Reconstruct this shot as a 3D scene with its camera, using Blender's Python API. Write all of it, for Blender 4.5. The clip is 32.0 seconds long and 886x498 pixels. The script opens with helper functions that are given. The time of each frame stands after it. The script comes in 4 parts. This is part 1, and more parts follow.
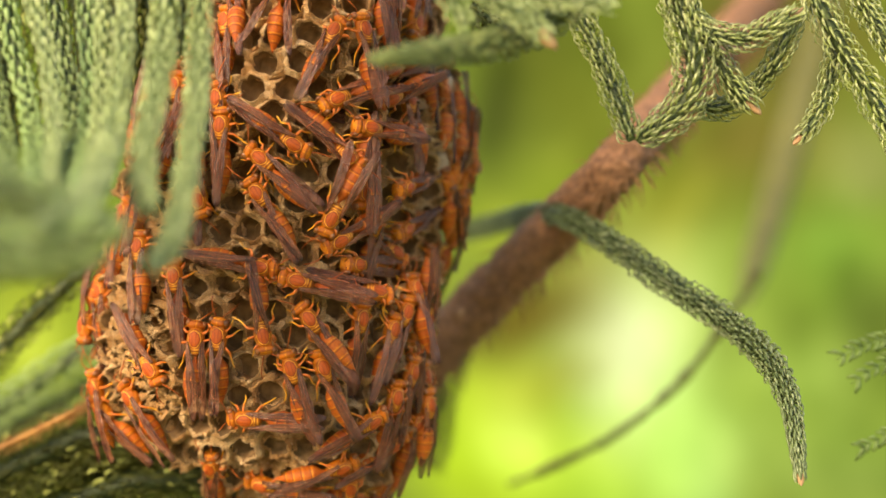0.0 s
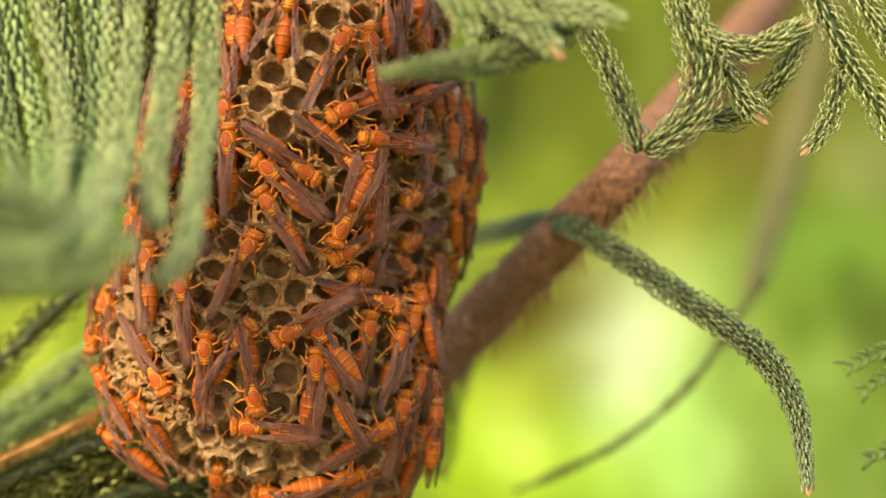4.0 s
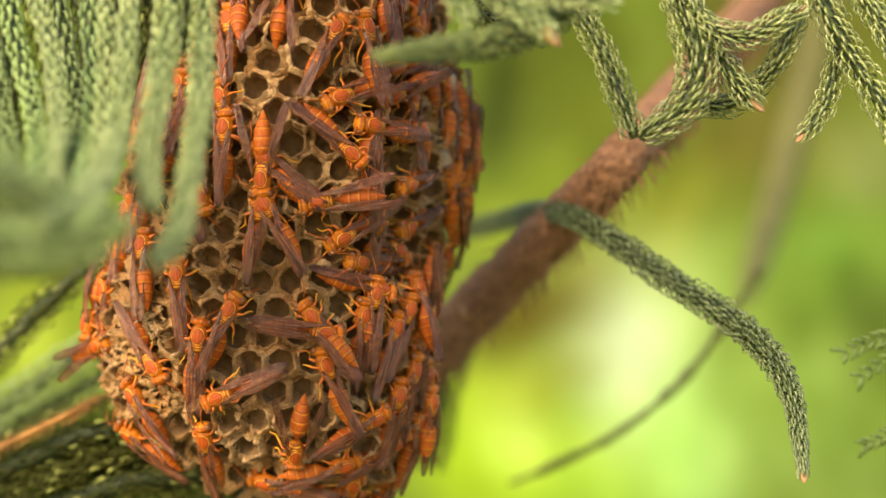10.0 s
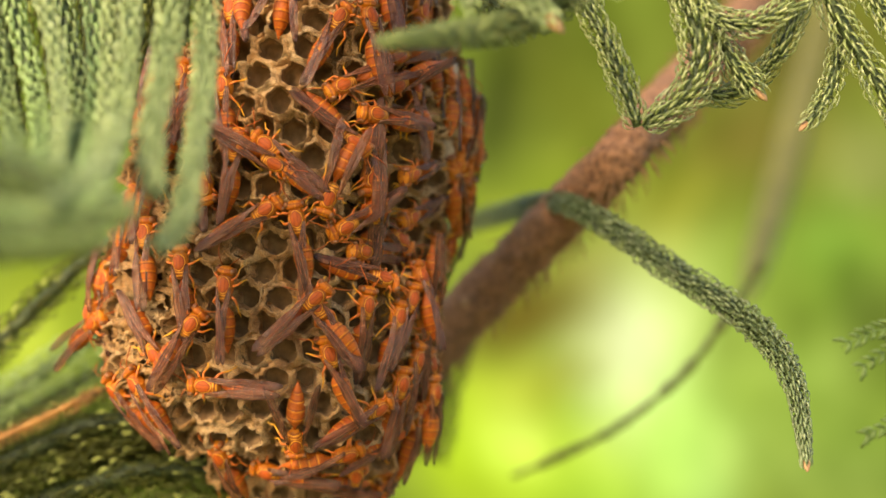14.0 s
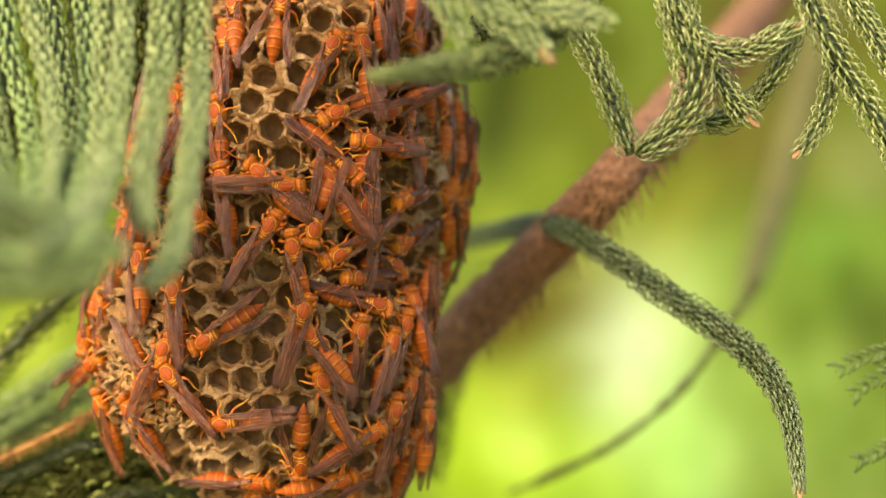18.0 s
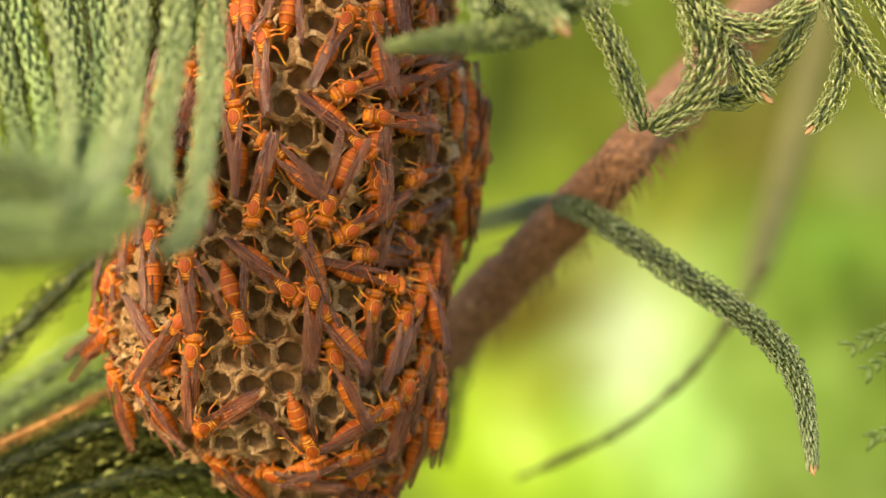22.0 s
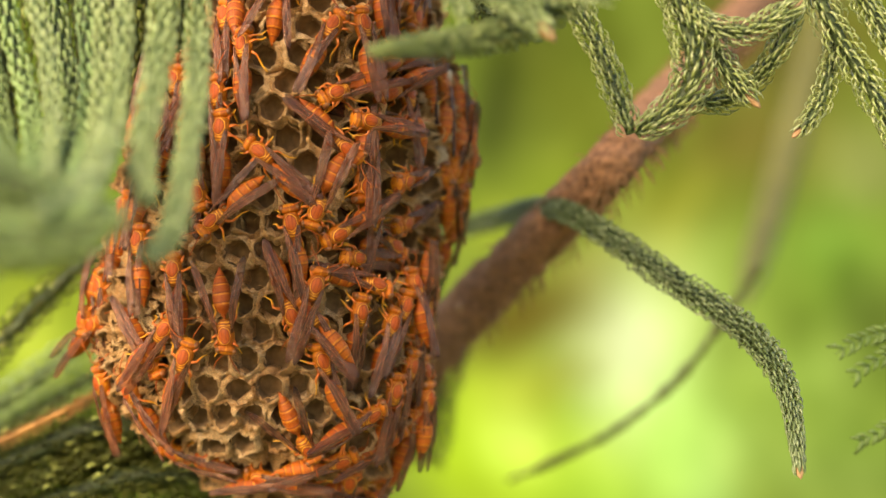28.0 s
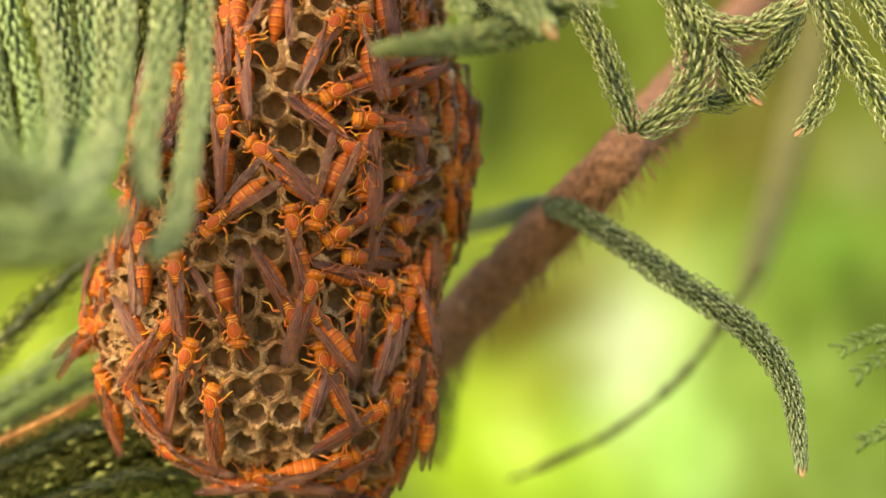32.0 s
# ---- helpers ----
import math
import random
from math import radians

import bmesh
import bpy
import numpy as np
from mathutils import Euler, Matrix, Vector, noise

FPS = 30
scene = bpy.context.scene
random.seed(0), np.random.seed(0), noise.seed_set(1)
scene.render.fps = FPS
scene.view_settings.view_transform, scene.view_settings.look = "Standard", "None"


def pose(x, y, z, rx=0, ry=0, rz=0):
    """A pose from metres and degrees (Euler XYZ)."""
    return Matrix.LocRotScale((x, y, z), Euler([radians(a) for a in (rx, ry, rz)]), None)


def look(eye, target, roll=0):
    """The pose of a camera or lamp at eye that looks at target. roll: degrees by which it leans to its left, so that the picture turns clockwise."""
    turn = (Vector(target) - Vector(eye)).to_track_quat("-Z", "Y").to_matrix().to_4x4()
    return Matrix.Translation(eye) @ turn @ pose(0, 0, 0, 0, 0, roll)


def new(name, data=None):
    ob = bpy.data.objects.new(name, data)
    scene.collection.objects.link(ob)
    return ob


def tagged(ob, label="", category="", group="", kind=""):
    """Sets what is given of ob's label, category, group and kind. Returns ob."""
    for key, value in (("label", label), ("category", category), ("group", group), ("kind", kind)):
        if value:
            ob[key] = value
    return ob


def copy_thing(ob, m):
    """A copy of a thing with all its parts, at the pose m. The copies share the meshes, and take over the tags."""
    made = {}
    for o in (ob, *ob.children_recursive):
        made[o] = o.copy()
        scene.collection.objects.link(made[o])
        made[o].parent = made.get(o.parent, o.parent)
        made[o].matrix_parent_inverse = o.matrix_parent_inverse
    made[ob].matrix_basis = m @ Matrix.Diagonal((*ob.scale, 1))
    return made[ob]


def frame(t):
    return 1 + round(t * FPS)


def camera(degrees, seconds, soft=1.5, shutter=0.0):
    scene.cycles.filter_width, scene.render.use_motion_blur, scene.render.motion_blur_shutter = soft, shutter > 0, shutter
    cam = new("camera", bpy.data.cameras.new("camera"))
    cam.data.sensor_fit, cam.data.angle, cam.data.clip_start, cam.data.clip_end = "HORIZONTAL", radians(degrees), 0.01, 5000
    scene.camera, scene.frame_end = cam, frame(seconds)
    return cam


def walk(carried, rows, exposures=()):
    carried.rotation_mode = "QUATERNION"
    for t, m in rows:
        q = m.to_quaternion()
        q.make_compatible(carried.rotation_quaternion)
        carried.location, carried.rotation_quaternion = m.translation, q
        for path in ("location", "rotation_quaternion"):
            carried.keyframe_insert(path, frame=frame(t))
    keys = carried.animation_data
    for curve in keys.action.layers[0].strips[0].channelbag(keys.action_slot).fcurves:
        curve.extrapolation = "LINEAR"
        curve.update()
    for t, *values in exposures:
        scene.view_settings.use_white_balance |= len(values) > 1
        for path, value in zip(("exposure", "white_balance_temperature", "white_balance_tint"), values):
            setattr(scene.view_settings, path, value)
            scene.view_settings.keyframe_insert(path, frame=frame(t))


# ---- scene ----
cam = camera(31.0, 32.0, soft=1.5)
cam.data.dof.use_dof = True
cam.data.dof.focus_distance = 0.261
cam.data.dof.aperture_fstop = 9.5

# The camera's drift: seconds, then millimetres to the side and up.
SWAY = [
    (0, -0.00, 0.00), (0.5, 0.51, 2.64), (1, -0.89, 1.58), (1.5, -1.22, 0.41), (2, -0.88, 0.51), (2.5, -1.66, 0.99),
    (4.5, -1.13, 1.80), (5, -1.85, 2.28), (5.5, -2.85, 4.65), (6, -2.83, 0.51), (6.5, -1.85, -0.43), (7, -0.47, 1.15),
    (7.5, -0.55, 0.29), (8, -0.20, -0.21), (8.5, -0.16, 0.47), (9, -0.98, -0.29), (9.5, -0.44, -0.87), (10, -0.50, -0.39),
    (10.5, -0.63, -1.20), (11, -1.66, -1.47), (11.5, -0.67, -0.92), (12, -0.85, -0.99), (12.5, -0.66, -0.91), (13, 0.06, -0.98),
    (13.5, -0.63, -0.59), (14, -0.97, -2.22), (14.5, -1.75, -1.82), (16.5, -1.92, -1.80), (17, -1.06, -0.66), (17.5, -1.45, 3.10),
    (18, 0.14, 2.22), (18.5, -5.89, -1.35), (19, -1.80, 0.13), (19.5, -0.45, 3.05), (20, -4.99, 0.17), (20.5, -2.07, 0.92),
    (21, 1.48, 1.57), (21.5, -3.55, -1.43), (22, -1.98, -1.67), (22.5, -0.39, 0.41), (23, -2.31, -2.66), (23.5, -1.06, -1.37),
    (24, 0.36, -0.43), (24.5, -1.63, -2.15), (25, -0.98, -0.33), (25.5, 0.96, -1.41), (27.5, -0.52, -1.67), (28, 0.13, -1.09),
    (28.5, 1.22, -1.73), (29, -0.37, -1.51), (29.5, 0.03, -1.39), (30, 1.17, -1.56), (30.5, -0.36, -1.39), (31, 0.04, -1.85),
    (31.5, 0.84, -1.54), (32, -0.22, -1.27),
]
EYE = Vector((0.0, -0.27, 1.6))
walk(cam, [(t, look(EYE + Vector((a / 1000, 0, b / 1000)), EYE + Vector((a / 1000, 1, b / 1000)))) for t, a, b in SWAY],
     exposures=[(0.0, 1.36, 8400, 14), (32.0, 1.36, 8400, 14)])

# ---------------------------------------------------------------- light
world = bpy.data.worlds.new("sky")
scene.world = world
world.use_nodes = True
wn = world.node_tree
sky = wn.nodes.new("ShaderNodeTexSky")
sky.sky_type = "NISHITA"
sky.sun_disc = False
sky.sun_elevation = radians(30.5)
sky.sun_rotation = radians(210)
wn.links.new(sky.outputs[0], wn.nodes["Background"].inputs[0])
wn.nodes["Background"].inputs[1].default_value = 0.15

sun = new("sun", bpy.data.lights.new("sun", "SUN"))
sun.data.energy = 2.5
sun.data.angle = radians(26)
sun.data.color = (1.0, 0.87, 0.66)
sun.matrix_world = look((-2.4, -4.2, 4.45), (0, 0, 1.6))

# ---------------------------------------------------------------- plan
F = 784 / math.tan(radians(15.5))


def at(u, v, d):
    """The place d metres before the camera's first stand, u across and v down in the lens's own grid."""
    return Vector(((u - 784) * d / F, EYE.y + d, EYE.z - (v - 441) * d / F))


def lerp(rows, x):
    for (x0, y0), (x1, y1) in zip(rows, rows[1:]):
        if x <= x1:
            k = max(0.0, (x - x0) / (x1 - x0))
            return y0 + (y1 - y0) * k
    return rows[-1][1]


# ---------------------------------------------------------------- materials
def srgb(r, g, b):
    return tuple(((c / 255 + 0.055) / 1.055) ** 2.4 if c > 10 else c / 3294.6 for c in (r, g, b)) + (1.0,)


class Nodes:
    def __init__(self, name):
        self.mat = bpy.data.materials.new(name)
        self.mat.use_nodes = True
        self.t = self.mat.node_tree
        self.bsdf = self.t.nodes["Principled BSDF"]

    def n(self, kind, **inputs):
        node = self.t.nodes.new("ShaderNode" + kind)
        for key, value in inputs.items():
            socket = node.inputs[int(key[1:])] if key[0] == "i" and key[1:].isdigit() else node.inputs[key.replace("_", " ")]
            if isinstance(value, bpy.types.NodeSocket):
                self.t.links.new(value, socket)
            else:
                socket.default_value = value
        return node

    def math(self, op, a, b=0.0):
        node = self.n("Math", i0=a, i1=b)
        node.operation = op
        return node.outputs[0]

    def mix(self, fac, a, b, mode="MIX"):
        node = self.n("MixRGB", Fac=fac, Color1=a, Color2=b)
        node.blend_type = mode
        return node.outputs[0]

    def ramp(self, fac, stops):
        node = self.n("ValToRGB", Fac=fac)
        el = node.color_ramp.elements
        while len(el) < len(stops):
            el.new(0.5)
        for e, (p, c) in zip(el, stops):
            e.position, e.color = p, c if len(c) == 4 else (*c, 1)
        return node.outputs[0]

    def noise(self, vec, scale, detail=4.0, rough=0.55):
        return self.n("TexNoise", Vector=vec, Scale=scale, Detail=detail, Roughness=rough).outputs[0]

    def coord(self, which="Object"):
        return self.n("TexCoord").outputs[which]

    def stretch(self, vec, x, y, z):
        return self.n("Mapping", Vector=vec, Scale=(x, y, z)).outputs[0]

    def sep(self, vec):
        return self.n("SeparateXYZ", Vector=vec).outputs

    def rand(self):
        return self.n("ObjectInfo").outputs["Random"]

    def done(self, color, rough=0.6, height=None, depth=0.0001, strength=0.6, **more):
        sets = {"Base_Color": color, "Roughness": rough, **more}
        for key, value in sets.items():
            socket = self.bsdf.inputs[key.replace("_", " ")]
            if isinstance(value, bpy.types.NodeSocket):
                self.t.links.new(value, socket)
            else:
                socket.default_value = value
        if height is not None:
            b = self.n("Bump", Height=height, Distance=depth, Strength=strength)
            self.t.links.new(b.outputs[0], self.bsdf.inputs["Normal"])
        return self.mat


def paper_material():
    """Grey-tan chewed paper: fibres, darker patches, pale torn places and dark specks."""
    m = Nodes("nest_paper")
    pos = m.n("NewGeometry").outputs["Position"]
    fibre = m.noise(m.stretch(pos, 1, 1, 3.5), 1500, 6, 0.7)
    patch = m.noise(pos, 230, 4, 0.6)
    base = m.ramp(m.math("ADD", m.math("MULTIPLY", patch, 0.8), m.math("MULTIPLY", m.rand(), 0.2)),
                  [(0.28, (0.48, 0.215, 0.070)), (0.46, (0.78, 0.44, 0.175)), (0.64, (0.95, 0.65, 0.345))])
    col = m.mix(m.math("MULTIPLY", m.ramp(fibre, [(0.38, (0, 0, 0)), (0.66, (1, 1, 1))]), 0.5), base, (0.27, 0.13, 0.05, 1))
    speck = m.noise(pos, 5200, 3, 0.7)
    col = m.mix(m.ramp(speck, [(0.4, (0.6, 0.6, 0.6)), (0.55, (0, 0, 0))]), col, (0.12, 0.065, 0.03, 1))
    col = m.mix(m.ramp(m.noise(pos, 1100, 3), [(0.6, (0, 0, 0)), (0.74, (0.55, 0.55, 0.55))]), col, (0.86, 0.68, 0.42, 1))
    lumps = m.noise(pos, 900, 3)
    return m.done(col, 0.85, m.math("ADD", m.math("ADD", fibre, lumps), m.math("MULTIPLY", speck, 0.5)), 0.0007, 1.0)


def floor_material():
    m = Nodes("cell_floor_shade")
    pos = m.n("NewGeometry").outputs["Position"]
    # darker than the paper: shade of the cells' depths put into the colour
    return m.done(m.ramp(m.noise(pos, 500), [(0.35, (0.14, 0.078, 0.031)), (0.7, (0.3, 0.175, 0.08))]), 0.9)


def silk_material():
    m = Nodes("silk_cap")
    pos = m.n("NewGeometry").outputs["Position"]
    k = m.noise(pos, 900, 5)
    return m.done(m.ramp(k, [(0.3, (0.3, 0.2, 0.12)), (0.7, (0.55, 0.42, 0.28))]), 0.8, k, 0.0001)


def shell_material(name, dark, light, band, stripes):
    """Wasp's cuticle: blotched orange-red with yellow bands across the body (x along it), each behind a dark suture."""
    m = Nodes(name)
    obj = m.coord()
    x, y, z = m.sep(obj)
    k = m.noise(obj, 700, 3)
    base = m.mix(m.math("ADD", m.math("MULTIPLY", k, 0.6), m.math("MULTIPLY", m.rand(), 0.5)), dark, light)
    mask = seam = None
    for kind, centre, half in stripes:
        v = m.math("ABSOLUTE", m.math("SUBTRACT", x, centre)) if kind == "x" else m.math(
            "ABSOLUTE", m.math("SUBTRACT", m.math("ABSOLUTE", y), centre))
        s = m.math("LESS_THAN", v, half)
        mask = s if mask is None else m.math("MAXIMUM", mask, s)
        if kind == "x":
            d = m.math("LESS_THAN", m.math("ABSOLUTE", m.math("SUBTRACT", x, centre - half - 0.00012)), 0.00014)
            seam = d if seam is None else m.math("MAXIMUM", seam, d)
    col = m.mix(m.math("MULTIPLY", mask, m.ramp(m.noise(obj, 900, 2), [(0.3, (0.2, 0.2, 0.2)), (0.6, (0.75, 0.75, 0.75))])), base, band)
    col = m.mix(m.math("MULTIPLY", seam, 0.5), col, (0.09, 0.014, 0.006, 1))
    col = m.mix(m.ramp(m.noise(obj, 1500, 4, 0.7), [(0.36, (0.55, 0.55, 0.55)), (0.52, (0, 0, 0))]), col, (0.2, 0.028, 0.008, 1))
    fine = m.math("ADD", m.noise(obj, 4500, 3), m.noise(obj, 1100, 2))
    return m.done(col, 0.42, fine, 0.00016, 0.9, Specular_IOR_Level=0.25, Subsurface_Weight=0.1, Subsurface_Radius=(0.001, 0.0004, 0.0002), Subsurface_Scale=0.5)


def wing_material():
    """Smoky purple-brown membrane with fine lengthwise pleats of paler brown."""
    m = Nodes("wing_membrane")
    obj = m.coord()
    streak = m.noise(m.stretch(obj, 70, 3000, 500), 1.0, 4, 0.6)
    tint = m.mix(m.rand(), (0.036, 0.011, 0.013, 1), (0.095, 0.024, 0.014, 1))
    patch = m.noise(obj, 420, 3)
    col = m.mix(m.ramp(streak, [(0.47, (0, 0, 0)), (0.6, (1, 1, 1))]), tint, (0.33, 0.125, 0.065, 1))
    col = m.mix(m.ramp(patch, [(0.45, (0, 0, 0)), (0.7, (0.75, 0.75, 0.75))]), col, (0.042, 0.012, 0.009, 1))
    sheer = m.math("ADD", 0.24, m.math("ADD", m.math("MULTIPLY", streak, 0.24), m.math("MULTIPLY", patch, 0.3)))
    return m.done(col, m.math("ADD", 0.12, m.math("MULTIPLY", patch, 0.3)), m.math("ADD", streak, patch), 0.00045, 1.0, Alpha=sheer, Specular_IOR_Level=0.5)


def plain(name, a, b, scale, rough=0.6, depth=0.0001, stretch=(1, 1, 1), **more):
    m = Nodes(name)
    obj = m.stretch(m.n("NewGeometry").outputs["Position"], *stretch)
    k = m.noise(obj, scale, 5)
    return m.done(m.ramp(k, [(0.3, a), (0.7, b)]), rough, k, depth, 0.7, **more)


def needle_material(name, a, b, pale, fleck=None, sheen=0.5, wax=0.55):
    """Waxy needles, each its own green between a and b, with pale bloom and painted highlights in places; fleck: how
    few are wholly pale.
    """
    m = Nodes(name)
    pos = m.n("NewGeometry").outputs["Position"]
    island = m.n("NewGeometry").outputs["Random Per Island"]
    k = m.noise(pos, 130, 3)
    col = m.mix(m.math("ADD", m.math("MULTIPLY", k, 0.5), m.math("MULTIPLY", island, 0.55)), a, b)
    if fleck is None:
        col = m.mix(m.ramp(m.noise(pos, 900, 2), [(0.5, (0, 0, 0)), (0.75, (0.6, 0.6, 0.6))]), col, pale)
    else:
        # a few pale needles stand for sunlit ones among the dark
        few = m.math("GREATER_THAN", m.math("FRACT", m.math("MULTIPLY", island, 17.3)), fleck)
        col = m.mix(m.math("MULTIPLY", few, m.ramp(m.noise(pos, 110, 2), [(0.42, (0, 0, 0)), (0.6, (1, 1, 1))])), col, pale)
    return m.done(col, sheen, m.noise(pos, 3500, 2), 0.00005, 0.4, Specular_IOR_Level=wax)


PAPER, FLOOR, SILK = paper_material(), floor_material(), silk_material()


def thorax_material():
    """Orange body; on its back a red oval shield with two dark lines, ringed in black and yellow, then two yellow bars."""
    m = Nodes("thorax_shell")
    obj = m.coord()
    wobble = m.n("VectorMath", i0=m.n("TexNoise", Vector=obj, Scale=1300.0, Detail=2.0).outputs[1], i1=(0.00032, 0.00032, 0.00032))
    wobble.operation = "MULTIPLY"
    bent = m.n("VectorMath", i0=obj, i1=wobble.outputs[0])
    bent.operation = "ADD"
    shift = m.n("VectorMath", i0=bent.outputs[0], i1=(-0.00016, -0.00016, -0.00016))
    shift.operation = "ADD"
    x, y, z = m.sep(shift.outputs[0])
    k = m.noise(obj, 900, 3)

    def near(value, centre, half):
        return m.math("LESS_THAN", m.math("ABSOLUTE", m.math("SUBTRACT", value, centre)), half)
    body = m.mix(m.math("ADD", m.math("MULTIPLY", k, 0.55), m.math("MULTIPLY", m.rand(), 0.5)), (0.29, 0.062, 0.007, 1), (0.56, 0.19, 0.015, 1))
    ex = m.math("DIVIDE", m.math("SUBTRACT", x, 0.0005), 0.00128)
    ey = m.math("DIVIDE", y, 0.00095)
    oval = m.math("SQRT", m.math("ADD", m.math("MULTIPLY", ex, ex), m.math("MULTIPLY", ey, ey)))
    top = m.math("GREATER_THAN", z, 0.0021)
    side = m.math("ABSOLUTE", y)
    shield = m.mix(k, (0.29, 0.04, 0.007, 1), (0.5, 0.105, 0.012, 1))
    ink = (0.12, 0.012, 0.005, 1)
    col = m.mix(m.math("MULTIPLY", m.math("LESS_THAN", oval, 1.0), top), body, shield)
    rim = near(oval, 1.08, 0.05)
    bars = m.math("MULTIPLY", m.math("MAXIMUM", near(x, -0.00118, 0.00012), near(x, -0.00172, 0.00011)), m.math("LESS_THAN", side, 0.0012))
    col = m.mix(m.math("MULTIPLY", m.math("MULTIPLY", m.math("MAXIMUM", rim, bars), top), 0.7), col, (0.88, 0.42, 0.06, 1))
    lines = m.math("MULTIPLY", near(side, 0.00034, 0.00008), m.math("LESS_THAN", oval, 0.86))
    seams = m.math("MAXIMUM", near(oval, 0.93, 0.075), m.math("MAXIMUM", near(x, -0.00145, 0.0001), near(x, -0.00198, 0.00012)))
    seams = m.math("MULTIPLY", m.math("MAXIMUM", m.math("MULTIPLY", lines, 0.75), seams), top)
    col = m.mix(m.math("MULTIPLY", m.math("MAXIMUM", seams, near(oval, 1.22, 0.05)), 0.6), col, ink)
    col = m.mix(m.ramp(m.noise(obj, 1500, 4, 0.7), [(0.36, (0.5, 0.5, 0.5)), (0.52, (0, 0, 0))]), col, (0.2, 0.03, 0.008, 1))
    fine = m.math("ADD", m.noise(obj, 4500, 3), m.noise(obj, 1100, 2))
    return m.done(col, 0.42, fine, 0.00016, 0.9, Specular_IOR_Level=0.25, Subsurface_Weight=0.1, Subsurface_Radius=(0.001, 0.0004, 0.0002), Subsurface_Scale=0.5)


def leg_material():
    """Orange-brown legs with yellow feet."""
    m = Nodes("leg_shell")
    obj = m.coord()
    x, y, z = m.sep(obj)
    k = m.noise(obj, 500, 3)
    col = m.mix(k, (0.32, 0.055, 0.01, 1), (0.7, 0.2, 0.025, 1))
    foot = m.n("MapRange", Value=z, i1=0.0017, i2=0.0007).outputs[0]
    return m.done(m.mix(m.math("MULTIPLY", foot, 0.9), col, (0.78, 0.39, 0.04, 1)), 0.45, k, 0.0001)


THORAX = thorax_material()
GASTER = shell_material("gaster_shell", (0.24, 0.038, 0.007, 1), (0.48, 0.118, 0.013, 1), (0.66, 0.25, 0.026, 1),
                        [("x", -0.00468, 0.00016), ("x", -0.00627, 0.00016), ("x", -0.00785, 0.00014), ("x", -0.0091, 0.00012)])
HEAD = shell_material("head_shell", (0.29, 0.055, 0.007, 1), (0.54, 0.155, 0.012, 1), (0.66, 0.25, 0.024, 1), [("x", 0.0035, 0.0003), ("y", 0.0, 0.00012)])
LEG = leg_material()
EYE_DARK = plain("compound_eye", (0.10, 0.03, 0.012), (0.24, 0.08, 0.02), 900, 0.3)
WING = wing_material()
VEIN = plain("wing_vein", (0.055, 0.016, 0.008), (0.34, 0.13, 0.06), 1400, 0.25)
NEEDLE = needle_material("needle_green", (0.055, 0.092, 0.022, 1), (0.24, 0.29, 0.095, 1), (0.58, 0.6, 0.36, 1), sheen=0.36)
NEEDLE_MID = needle_material("needle_grey_green", (0.06, 0.105, 0.03, 1), (0.17, 0.25, 0.08, 1), (0.36, 0.45, 0.2, 1))
NEEDLE_SOFT = needle_material("needle_fresh_green", (0.11, 0.2, 0.06, 1), (0.24, 0.36, 0.125, 1), (0.42, 0.52, 0.24, 1))
NEEDLE_PALE = needle_material("needle_glaucous", (0.115, 0.175, 0.06, 1), (0.33, 0.42, 0.17, 1), (0.6, 0.68, 0.4, 1))
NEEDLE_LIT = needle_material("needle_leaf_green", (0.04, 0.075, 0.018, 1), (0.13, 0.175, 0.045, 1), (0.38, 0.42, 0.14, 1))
NEEDLE_OLIVE = needle_material("needle_olive", (0.028, 0.05, 0.016, 1), (0.125, 0.175, 0.07, 1), (0.34, 0.40, 0.24, 1), sheen=0.4, wax=0.4)
# Shaded copy of the needles: shade put into colour, sunlit tips into flecks.
NEEDLE_SHADED = needle_material("needle_shade", (0.016, 0.025, 0.003, 1), (0.062, 0.066, 0.008, 1), (0.36, 0.4, 0.12, 1), fleck=0.86, wax=0.2)
STEM_PALE = plain("pale_stem", (0.06, 0.10, 0.035), (0.13, 0.18, 0.07), 400, 0.6)
STEM = plain("green_stem", (0.02, 0.04, 0.012), (0.06, 0.09, 0.028), 400, 0.6)
BARK = plain("brown_bark", (0.08, 0.038, 0.02), (0.32, 0.16, 0.083), 700, 0.9, 0.0008, (1, 1, 1))
DRY = plain("dry_needle", (0.2, 0.085, 0.024), (0.44, 0.22, 0.06), 300, 0.7)
HAIR = plain("withered_needle", (0.11, 0.05, 0.022), (0.26, 0.13, 0.055), 300, 0.8)
BUD = plain("bud_tip", (0.3, 0.16, 0.085), (0.5, 0.31, 0.17), 600, 0.8, 0.0004)
FAR_WOOD = plain("far_twig", (0.06, 0.064, 0.018), (0.11, 0.11, 0.03), 60, 0.8)
FAR_LEAF = plain("far_leaf", (0.035, 0.075, 0.016), (0.11, 0.18, 0.046), 300, 0.6)
GRASS = plain("grass", (0.13, 0.15, 0.05), (0.24, 0.25, 0.09), 6, 0.9, 0.01)


